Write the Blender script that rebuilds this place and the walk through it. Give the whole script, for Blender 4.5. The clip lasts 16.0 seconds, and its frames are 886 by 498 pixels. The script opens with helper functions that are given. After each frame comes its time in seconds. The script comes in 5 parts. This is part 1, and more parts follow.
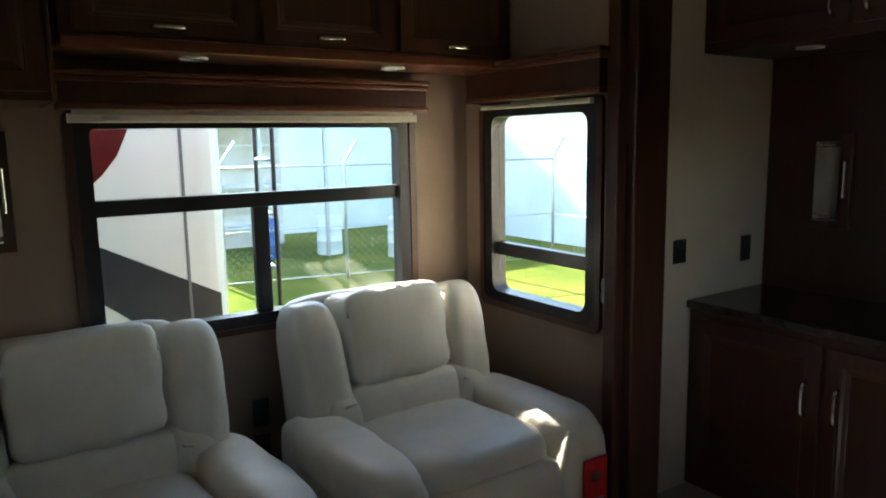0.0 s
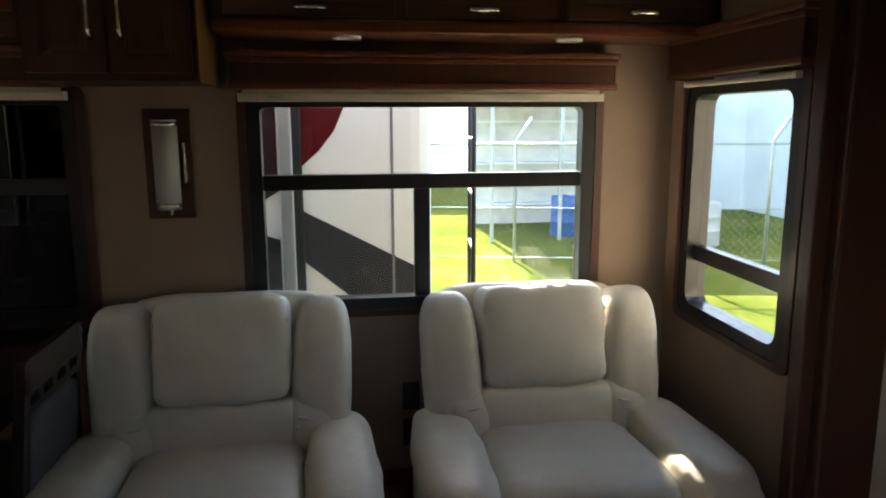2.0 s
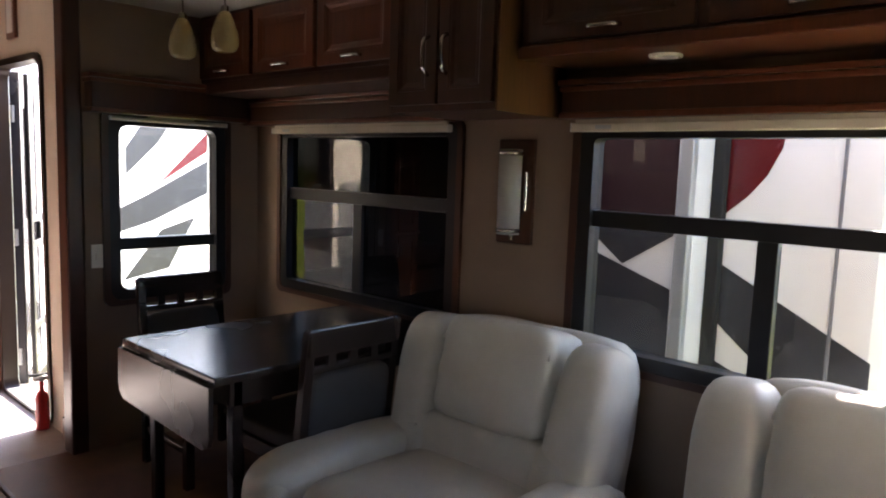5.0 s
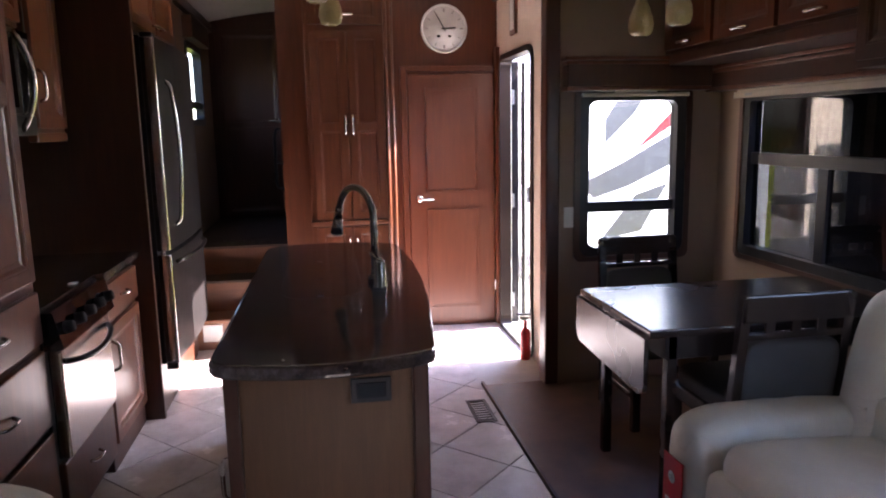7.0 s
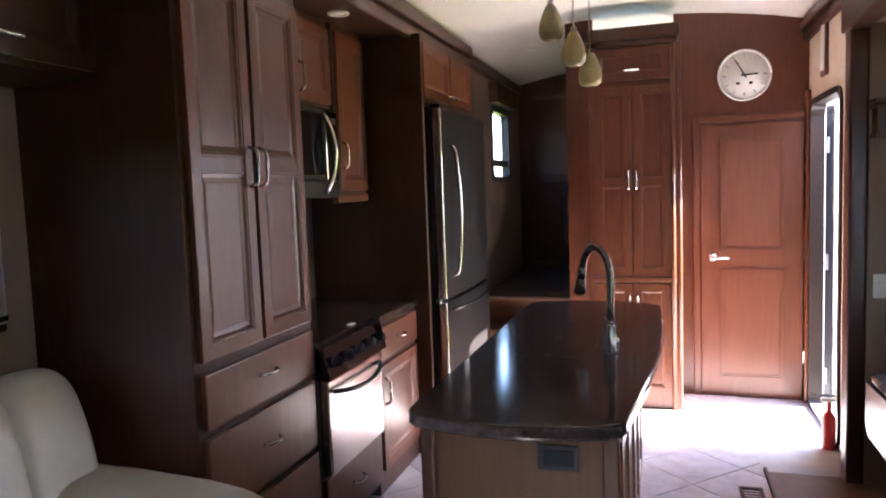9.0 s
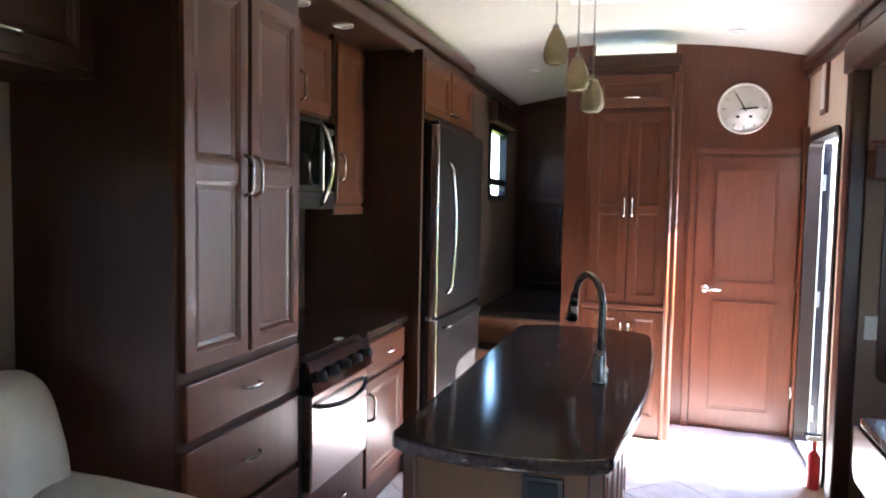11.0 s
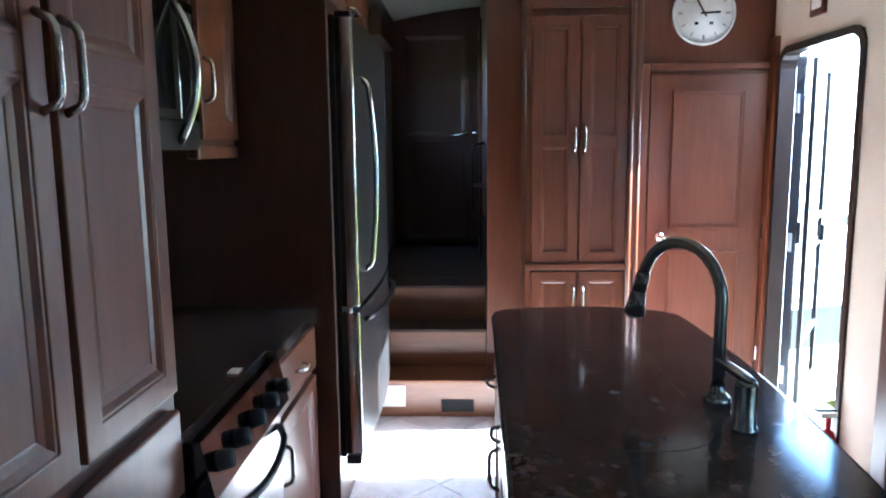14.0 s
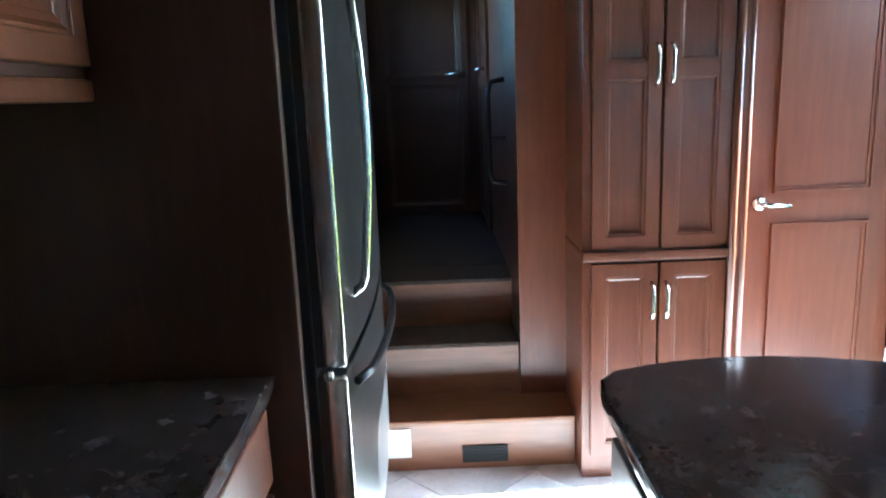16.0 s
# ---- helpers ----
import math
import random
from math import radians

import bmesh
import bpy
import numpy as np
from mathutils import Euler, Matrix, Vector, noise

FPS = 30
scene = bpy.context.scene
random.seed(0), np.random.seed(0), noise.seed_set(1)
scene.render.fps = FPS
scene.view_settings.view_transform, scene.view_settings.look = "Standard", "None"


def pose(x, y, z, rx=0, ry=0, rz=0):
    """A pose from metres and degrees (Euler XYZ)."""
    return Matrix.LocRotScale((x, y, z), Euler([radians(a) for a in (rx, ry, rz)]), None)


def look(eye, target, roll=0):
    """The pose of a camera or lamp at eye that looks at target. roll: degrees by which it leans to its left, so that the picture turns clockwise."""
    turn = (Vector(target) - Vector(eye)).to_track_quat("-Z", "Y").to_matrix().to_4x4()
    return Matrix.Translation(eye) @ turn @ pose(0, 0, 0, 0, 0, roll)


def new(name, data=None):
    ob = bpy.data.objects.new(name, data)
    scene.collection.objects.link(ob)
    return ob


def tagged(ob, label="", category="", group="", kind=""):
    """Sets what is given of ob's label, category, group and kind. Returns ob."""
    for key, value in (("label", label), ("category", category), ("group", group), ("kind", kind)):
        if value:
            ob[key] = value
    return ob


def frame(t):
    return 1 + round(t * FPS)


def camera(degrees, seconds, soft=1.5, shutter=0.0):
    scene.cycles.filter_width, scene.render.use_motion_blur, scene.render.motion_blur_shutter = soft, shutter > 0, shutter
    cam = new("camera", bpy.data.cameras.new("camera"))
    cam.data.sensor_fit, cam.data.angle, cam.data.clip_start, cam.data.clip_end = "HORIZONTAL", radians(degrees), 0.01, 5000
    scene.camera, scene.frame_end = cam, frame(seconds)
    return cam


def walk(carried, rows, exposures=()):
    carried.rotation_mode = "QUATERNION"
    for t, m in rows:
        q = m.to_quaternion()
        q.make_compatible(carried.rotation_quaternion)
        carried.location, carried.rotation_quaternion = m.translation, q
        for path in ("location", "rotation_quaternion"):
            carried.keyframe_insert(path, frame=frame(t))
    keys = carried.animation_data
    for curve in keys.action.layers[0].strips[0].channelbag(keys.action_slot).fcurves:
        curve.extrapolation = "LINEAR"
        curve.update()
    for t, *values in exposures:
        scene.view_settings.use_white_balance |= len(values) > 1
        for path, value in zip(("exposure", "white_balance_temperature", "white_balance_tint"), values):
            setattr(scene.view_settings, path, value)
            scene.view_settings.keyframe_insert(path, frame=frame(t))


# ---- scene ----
cam = camera(63.9, 16.0, 2.0)
PATH = [
    (0, (-0.137, -0.076, 1.53), (0.973, 1.56, 1.226), -1.0),
    (0.5, (-0.002, -0.034, 1.536), (0.901, 1.711, 1.164), -1.8),
    (1, (0.124, -0.044, 1.514), (0.817, 1.796, 1.149), -1.3),
    (1.5, (0.363, -0.087, 1.552), (0.863, 1.823, 1.231), 0.9),
    (2, (0.568, -0.073, 1.544), (0.844, 1.875, 1.184), -0.2),
    (2.5, (0.77, 0.062, 1.538), (0.861, 2.023, 1.158), 1.0),
    (3, (1.037, 0.143, 1.473), (0.851, 2.104, 1.126), -1.6),
    (3.5, (1.303, 0.156, 1.427), (0.669, 2.026, 1.107), -0.1),
    (3.7, (1.361, 0.154, 1.423), (0.644, 1.996, 1.118), 0.2),
    (5.8, (1.719, 0.621, 1.488), (0.032, 1.67, 1.254), -0.0),
    (6, (1.733, 0.621, 1.485), (-0.017, 1.56, 1.247), -1.2),
    (6.5, (1.792, 0.576, 1.487), (-0.083, 1.225, 1.238), -2.1),
    (7, (1.866, 0.502, 1.487), (-0.079, 0.826, 1.152), -1.1),
    (7.5, (1.878, 0.523, 1.477), (-0.095, 0.484, 1.151), -1.4),
    (8, (1.855, 0.7, 1.487), (-0.089, 0.311, 1.223), -1.3),
    (8.5, (1.823, 0.798, 1.488), (-0.103, 0.299, 1.287), -1.1),
    (9, (1.855, 0.878, 1.518), (-0.048, 0.286, 1.346), -2.1),
    (9.2, (1.851, 0.863, 1.515), (-0.058, 0.271, 1.448), -2.1),
    (11.5, (1.805, 0.862, 1.542), (-0.108, 0.296, 1.392), 1.4),
    (12, (1.615, 0.697, 1.483), (-0.295, 0.159, 1.241), -2.7),
    (12.5, (1.442, 0.578, 1.472), (-0.485, 0.158, 1.139), -0.8),
    (13, (1.167, 0.448, 1.487), (-0.784, 0.06, 1.284), -2.3),
    (13.5, (0.93, 0.255, 1.476), (-1.032, -0.051, 1.237), -0.7),
    (14, (0.7, 0.127, 1.492), (-1.278, 0.054, 1.206), -0.6),
    (14.5, (0.347, 0.151, 1.492), (-1.633, 0.026, 1.242), 0.9),
    (15, (0.072, 0.073, 1.476), (-1.901, 0.017, 1.154), 0.9),
    (15.5, (-0.191, -0.05, 1.472), (-2.157, 0.025, 1.117), 0.0),
    (16, (-0.514, -0.082, 1.446), (-2.469, -0.076, 1.026), -2.3),
]
EXPOSURES = [(0, 3.4, 6200, 5), (3, 3.3, 7100, 14), (3.7, 3.3, 7100, 15), (6, 4.1, 6250, 28), (7, 4.3, 6150, 30), (7.5, 4.2, 6150, 30), (9, 5.05, 5950, 24),
             (12.5, 5.2, 5150, 9), (14.0, 4.9, 4750, 3), (14.5, 4.7, 4600, 2), (15.5, 5.05, 4350, -4), (16, 5.1, 4600, -5)]
walk(cam, [(t, look(eye, target, roll)) for t, eye, target, roll in PATH], EXPOSURES)

# ---- daylight: low sun from the entry-door side ----
SUN_EL, SUN_DX = 33.0, -0.06
world = bpy.data.worlds.new("sky")
scene.world = world
world.use_nodes = True
wn = world.node_tree
sky = wn.nodes.new("ShaderNodeTexSky")
sky.sky_type = "NISHITA"
sky.sun_disc = False
sky.sun_elevation = radians(SUN_EL)
sky.sun_rotation = math.atan2(SUN_DX, 1.0)
wn.nodes["Background"].inputs[1].default_value = 0.15
wn.links.new(sky.outputs[0], wn.nodes["Background"].inputs[0])
sun = new("sun", bpy.data.lights.new("sun", "SUN"))
sun.data.energy = 5.0
sun.data.angle = radians(0.5)
sun.data.color = (1.0, 0.94, 0.84)
sun.matrix_world = look((SUN_DX * 10, 10, 10.1 * math.tan(radians(SUN_EL))), (0, 0, 0))

# ---- materials ----
def mat(name, rough=0.5, metal=0.0, col=(0.5, 0.5, 0.5), spec=0.5):
    m = bpy.data.materials.new(name)
    m.use_nodes = True
    b = m.node_tree.nodes["Principled BSDF"]
    b.inputs["Base Color"].default_value = (*col, 1)
    b.inputs["Roughness"].default_value = rough
    b.inputs["Metallic"].default_value = metal
    b.inputs["Specular IOR Level"].default_value = spec
    return m, m.node_tree, b


def ramp(nt, fac, stops):
    r = nt.nodes.new("ShaderNodeValToRGB")
    while len(r.color_ramp.elements) < len(stops):
        r.color_ramp.elements.new(0.5)
    for e, (p, c) in zip(r.color_ramp.elements, stops):
        e.position, e.color = p, (*c, 1)
    nt.links.new(fac, r.inputs[0])
    return r.outputs[0]


def coords(nt, scale=(1, 1, 1)):
    t = nt.nodes.new("ShaderNodeTexCoord")
    mp = nt.nodes.new("ShaderNodeMapping")
    mp.inputs["Scale"].default_value = scale
    nt.links.new(t.outputs["Object"], mp.inputs["Vector"])
    return mp.outputs[0]


def noise_tex(nt, vec, scale, detail=4, rough=0.6):
    n = nt.nodes.new("ShaderNodeTexNoise")
    n.inputs["Scale"].default_value, n.inputs["Detail"].default_value, n.inputs["Roughness"].default_value = scale, detail, rough
    nt.links.new(vec, n.inputs["Vector"])
    return n.outputs["Fac"]


def bump(nt, b, h, strength=0.2, dist=0.01):
    n = nt.nodes.new("ShaderNodeBump")
    n.inputs["Strength"].default_value, n.inputs["Distance"].default_value = strength, dist
    nt.links.new(h, n.inputs["Height"])
    nt.links.new(n.outputs[0], b.inputs["Normal"])


def blend(nt, a, c, fac, mode="MULTIPLY"):
    m = nt.nodes.new("ShaderNodeMix")
    m.data_type, m.blend_type = "RGBA", mode
    m.inputs[0].default_value = fac
    nt.links.new(a, m.inputs[6])
    nt.links.new(c, m.inputs[7])
    return m.outputs[2]


def rough_from(nt, b, h, lo, hi):
    r = nt.nodes.new("ShaderNodeMapRange")
    r.inputs[3].default_value, r.inputs[4].default_value = lo, hi
    nt.links.new(h, r.inputs[0])
    nt.links.new(r.outputs[0], b.inputs["Roughness"])


def wood(name, dark, mid, light, rough=0.38, grain=(14, 14, 1.2)):
    m, nt, b = mat(name, rough)
    v = coords(nt, grain)
    n = noise_tex(nt, v, 3.0, 6, 0.65)
    big = noise_tex(nt, coords(nt), 2.2, 3)
    soft = tuple(0.5 * (p + q) for p, q in zip(dark, mid)), mid, tuple(0.5 * (p + q) for p, q in zip(mid, light))
    col = ramp(nt, n, [(0.3, soft[0]), (0.52, soft[1]), (0.72, soft[2])])
    tone = ramp(nt, big, [(0.3, (0.72, 0.72, 0.72)), (0.7, (1, 1, 1))])
    nt.links.new(blend(nt, col, tone, 0.8), b.inputs["Base Color"])
    rough_from(nt, b, big, rough - 0.08, rough + 0.1)
    bump(nt, b, n, 0.08, 0.004)
    return m


def plain(name, col, rough=0.5, metal=0.0, var=0.12, scale=6.0, bumps=0.0, bscale=150.0):
    m, nt, b = mat(name, rough, metal)
    n = noise_tex(nt, coords(nt), scale, 5)
    lo = tuple(c * (1 - var) for c in col)
    hi = tuple(min(1, c * (1 + var)) for c in col)
    nt.links.new(ramp(nt, n, [(0.3, lo), (0.7, hi)]), b.inputs["Base Color"])
    rough_from(nt, b, n, max(0.02, rough - 0.07), min(1, rough + 0.07))
    if bumps:
        bump(nt, b, noise_tex(nt, coords(nt), bscale, 3), bumps, 0.003)
    return m


CHERRY = wood("cherry_wood", (0.085, 0.025, 0.0105), (0.135, 0.041, 0.0175), (0.2, 0.063, 0.028), 0.32)
# darker cherry copy: trim and carcasses, plus shade put into dim hall and rear
CHERRY_DARK_SHADED = wood("dark_shaded_cherry_wood", (0.036, 0.012, 0.006), (0.06, 0.0195, 0.0095), (0.09, 0.03, 0.016), 0.34)
PANEL = wood("panel_veneer", (0.085, 0.036, 0.013), (0.13, 0.056, 0.02), (0.175, 0.08, 0.032), 0.45)
ESPRESSO = wood("espresso_wood", (0.013, 0.007, 0.005), (0.022, 0.012, 0.009), (0.036, 0.02, 0.014), 0.25, (1.2, 14, 14))
STEP_WOOD = wood("step_wood", (0.12, 0.045, 0.02), (0.2, 0.08, 0.036), (0.26, 0.11, 0.055), 0.3, (14, 1.2, 14))
# slide-out paper set darker, its weaker light put into the colour
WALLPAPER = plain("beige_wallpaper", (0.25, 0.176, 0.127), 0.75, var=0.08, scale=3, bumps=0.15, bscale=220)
# lighter wall tone with bounced daylight put into the colour
WALL_LIT = plain("lightened_wall_paper", (0.66, 0.55, 0.43), 0.7, var=0.08, scale=3, bumps=0.1, bscale=220)
CEILING = plain("ceiling_panel", (0.62, 0.57, 0.5), 0.75, var=0.05, scale=2, bumps=0.12, bscale=90)
BLACK = plain("black_aluminium", (0.012, 0.012, 0.014), 0.35, 0.2, var=0.2)
RUBBER = plain("black_rubber", (0.012, 0.012, 0.012), 0.85)
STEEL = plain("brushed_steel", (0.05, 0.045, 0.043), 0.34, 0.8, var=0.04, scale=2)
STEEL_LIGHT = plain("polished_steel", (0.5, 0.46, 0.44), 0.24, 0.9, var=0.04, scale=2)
NICKEL = plain("satin_nickel", (0.62, 0.6, 0.57), 0.25, 1.0, var=0.06)
BRONZE = plain("dark_bronze", (0.09, 0.07, 0.05), 0.25, 0.9, var=0.15)
BRONZE_TRIM = plain("bronze_trim", (0.03, 0.02, 0.016), 0.35, 0.3, var=0.15)
GUNMETAL = plain("gunmetal_nickel", (0.2, 0.185, 0.165), 0.22, 0.95, var=0.1)
BLACK_GLASS = plain("black_glass", (0.006, 0.006, 0.007), 0.06, var=0.1)
BLIND = plain("blind_fabric", (0.62, 0.56, 0.46), 0.8, var=0.06)
WHITE = plain("white_plastic", (0.72, 0.7, 0.66), 0.45, var=0.05)
CLOCK_FACE = plain("clock_face", (0.75, 0.72, 0.68), 0.4, var=0.07, scale=12)
CLOCK_PRINT = plain("clock_print", (0.45, 0.41, 0.37), 0.5)
GREY_FABRIC = plain("grey_upholstery", (0.055, 0.05, 0.046), 0.85, var=0.15, bumps=0.3, bscale=300)
RED = plain("red_card", (0.4, 0.012, 0.016), 0.4, var=0.1)
CARPET = plain("brown_carpet", (0.06, 0.038, 0.028), 0.95, var=0.3, scale=40, bumps=0.5, bscale=400)
VINYL = plain("brown_vinyl", (0.14, 0.075, 0.047), 0.5, var=0.3, scale=5, bumps=0.05)
RV_WHITE = plain("gelcoat_white", (0.82, 0.82, 0.8), 0.22, var=0.03)
RV_GREY = plain("decal_grey", (0.035, 0.035, 0.04), 0.25, var=0.1)
RV_SILVER = plain("decal_silver", (0.2, 0.2, 0.215), 0.25, var=0.08)
RV_RED = plain("decal_red", (0.1, 0.008, 0.01), 0.25, var=0.1)
RV_MAROON = plain("decal_maroon", (0.028, 0.012, 0.014), 0.25, var=0.1)
CONCRETE = plain("pale_concrete", (0.6, 0.58, 0.55), 0.85, var=0.2, scale=2.5, bumps=0.3, bscale=60)
BUILDING_WHITE = plain("whitewashed_block", (0.72, 0.76, 0.78), 0.85, var=0.14, scale=0.9, bumps=0.2, bscale=20)
GALV = plain("galvanised_steel", (0.45, 0.47, 0.48), 0.45, 0.6, var=0.1)
BLUE = plain("blue_plastic", (0.03, 0.1, 0.32), 0.5)


def leather():
    m, nt, b = mat("cream_leather", 0.42)
    n = noise_tex(nt, coords(nt), 5, 4)
    fine = nt.nodes.new("ShaderNodeTexVoronoi")
    fine.inputs["Scale"].default_value = 260
    nt.links.new(coords(nt), fine.inputs["Vector"])
    nt.links.new(ramp(nt, n, [(0.3, (0.57, 0.515, 0.42)), (0.7, (0.66, 0.61, 0.51))]), b.inputs["Base Color"])
    creases = noise_tex(nt, coords(nt, (1, 1, 0.5)), 16, 2, 0.4)
    b1 = nt.nodes.new("ShaderNodeBump")
    b1.inputs["Strength"].default_value, b1.inputs["Distance"].default_value = 0.16, 0.02
    nt.links.new(creases, b1.inputs["Height"])
    b2 = nt.nodes.new("ShaderNodeBump")
    b2.inputs["Strength"].default_value, b2.inputs["Distance"].default_value = 0.15, 0.001
    nt.links.new(fine.outputs["Distance"], b2.inputs["Height"])
    nt.links.new(b1.outputs[0], b2.inputs["Normal"])
    nt.links.new(b2.outputs[0], b.inputs["Normal"])
    rough_from(nt, b, n, 0.36, 0.5)
    return m


def granite():
    m, nt, b = mat("brown_granite", 0.1)
    c = coords(nt)
    big = noise_tex(nt, c, 15, 6, 0.7)
    v = nt.nodes.new("ShaderNodeTexVoronoi")
    v.inputs["Scale"].default_value = 85
    nt.links.new(c, v.inputs["Vector"])
    base = ramp(nt, big, [(0.3, (0.02, 0.014, 0.012)), (0.52, (0.055, 0.036, 0.03)), (0.66, (0.085, 0.065, 0.058)), (0.8, (0.13, 0.11, 0.105))])
    fleck = ramp(nt, v.outputs["Color"], [(0.15, (0.35, 0.33, 0.32)), (0.8, (1, 1, 1))])
    veins = noise_tex(nt, coords(nt, (1.0, 1.7, 1.0)), 9, 3, 0.55)
    pale = ramp(nt, veins, [(0.54, (0, 0, 0)), (0.66, (0.022, 0.02, 0.019)), (0.8, (0.09, 0.085, 0.08))])
    nt.links.new(blend(nt, blend(nt, base, fleck, 0.7), pale, 1.0, "ADD"), b.inputs["Base Color"])
    rough_from(nt, b, big, 0.06, 0.16)
    return m


def stone_tile():
    m, nt, b = mat("stone_look_tile", 0.35)
    oi = nt.nodes.new("ShaderNodeObjectInfo")
    t = nt.nodes.new("ShaderNodeTexCoord")
    add = nt.nodes.new("ShaderNodeVectorMath")
    nt.links.new(t.outputs["Object"], add.inputs[0])
    nt.links.new(oi.outputs["Random"], add.inputs[1])
    n = noise_tex(nt, add.outputs[0], 4.5, 7, 0.68)
    nt.links.new(ramp(nt, n, [(0.3, (0.46, 0.43, 0.41)), (0.5, (0.6, 0.57, 0.55)), (0.72, (0.7, 0.68, 0.66))]), b.inputs["Base Color"])
    rough_from(nt, b, n, 0.16, 0.34)
    bump(nt, b, n, 0.1, 0.004)
    return m


def grass_ground():
    m, nt, b = mat("lawn", 1.0, spec=0.0)
    c = coords(nt)
    n1, n2 = noise_tex(nt, c, 0.45, 4), noise_tex(nt, c, 25, 4)
    a = ramp(nt, n1, [(0.38, (0.11, 0.145, 0.025)), (0.58, (0.21, 0.21, 0.04)), (0.75, (0.28, 0.255, 0.08))])
    d = ramp(nt, n2, [(0.3, (0.6, 0.6, 0.6)), (0.7, (1, 1, 1))])
    nt.links.new(blend(nt, a, d, 0.8), b.inputs["Base Color"])
    bump(nt, b, n2, 0.6, 0.05)
    return m


def pane_glass(name, tint):
    m = bpy.data.materials.new(name)
    m.use_nodes = True
    nt = m.node_tree
    nt.nodes.remove(nt.nodes["Principled BSDF"])
    tr, gl, lw, pw, mx = (nt.nodes.new(k) for k in ("ShaderNodeBsdfTransparent", "ShaderNodeBsdfGlossy", "ShaderNodeLayerWeight", "ShaderNodeMath", "ShaderNodeMixShader"))
    tr.inputs[0].default_value = (*tint, 1)
    gl.inputs["Roughness"].default_value = 0.01
    lw.inputs["Blend"].default_value = 0.5
    pw.operation = "MULTIPLY_ADD"
    pw.inputs[1].default_value, pw.inputs[2].default_value = 0.1, 0.02
    nt.links.new(lw.outputs["Facing"], pw.inputs[0])
    nt.links.new(pw.outputs[0], mx.inputs[0])
    nt.links.new(tr.outputs[0], mx.inputs[1])
    nt.links.new(gl.outputs[0], mx.inputs[2])
    nt.links.new(mx.outputs[0], nt.nodes["Material Output"].inputs[0])
    return m


LEATHER, GRANITE, TILE, LAWN = leather(), granite(), stone_tile(), grass_ground()
GROUT = plain("grout", (0.45, 0.42, 0.39), 0.9)
GLASS = pane_glass("window_glass", (0.8, 0.83, 0.83))
TINTED = pane_glass("tinted_glass", (0.05, 0.05, 0.055))
FROSTED, _nt, _b = mat("frosted_glass", 0.35, col=(0.7, 0.7, 0.68))
_b.inputs["Transmission Weight"].default_value = 0.35
AMBER, _nt, _b = mat("seeded_amber_glass", 0.15, col=(0.75, 0.62, 0.36))
_b.inputs["Transmission Weight"].default_value = 0.6
bump(_nt, _b, noise_tex(_nt, coords(_nt), 60, 2), 0.6, 0.01)


# ---- building helpers ----
def box(bm, x0, x1, y0, y1, z0, z1, bev=0.0, seg=2):
    r = bmesh.ops.create_cube(bm, size=1)
    vs = r["verts"]
    bmesh.ops.transform(bm, verts=vs, matrix=Matrix.LocRotScale(((x0 + x1) / 2, (y0 + y1) / 2, (z0 + z1) / 2), None, (abs(x1 - x0), abs(y1 - y0), abs(z1 - z0))))
    if bev:
        es = list({e for v in vs for e in v.link_edges})
        bmesh.ops.bevel(bm, geom=es, offset=bev, segments=seg, profile=0.6, affect="EDGES")
    return bm


def bx(x0, x1, y0, y1, z0, z1, bev=0.0, seg=2):
    return box(bmesh.new(), min(x0, x1), max(x0, x1), min(y0, y1), max(y0, y1), min(z0, z1), max(z0, z1), bev, seg)


def cyl(bm, a, b, r0, r1=None, seg=16):
    a, b = Vector(a), Vector(b)
    d = b - a
    m = Matrix.Translation((a + b) / 2) @ d.to_track_quat("Z", "Y").to_matrix().to_4x4()
    bmesh.ops.create_cone(bm, cap_ends=True, segments=seg, radius1=r0, radius2=r0 if r1 is None else r1, depth=d.length, matrix=m)
    return bm


def tube(points, r, seg=10):
    """A round bar through the points."""
    bm, rings = bmesh.new(), []
    pts = [Vector(p) for p in points]
    up = None
    for i, p in enumerate(pts):
        d = (pts[min(i + 1, len(pts) - 1)] - pts[max(i - 1, 0)]).normalized()
        if up is None:
            up = d.orthogonal().normalized()
        up = (up - d * up.dot(d)).normalized()
        side = d.cross(up)
        rings.append([bm.verts.new(p + r * (math.cos(k * math.tau / seg) * up + math.sin(k * math.tau / seg) * side)) for k in range(seg)])
    for a, b in zip(rings, rings[1:]):
        for k in range(seg):
            bm.faces.new((a[k], a[(k + 1) % seg], b[(k + 1) % seg], b[k]))
    bm.faces.new(rings[0][::-1]), bm.faces.new(rings[-1])
    return bm


def lathe(profile, seg=24, loc=(0, 0, 0)):
    bm = bmesh.new()
    rings = [[bm.verts.new((loc[0] + r * math.cos(k * math.tau / seg), loc[1] + r * math.sin(k * math.tau / seg), loc[2] + z)) for k in range(seg)] for r, z in profile]
    for a, b in zip(rings, rings[1:]):
        for k in range(seg):
            bm.faces.new((a[k], a[(k + 1) % seg], b[(k + 1) % seg], b[k]))
    return bm


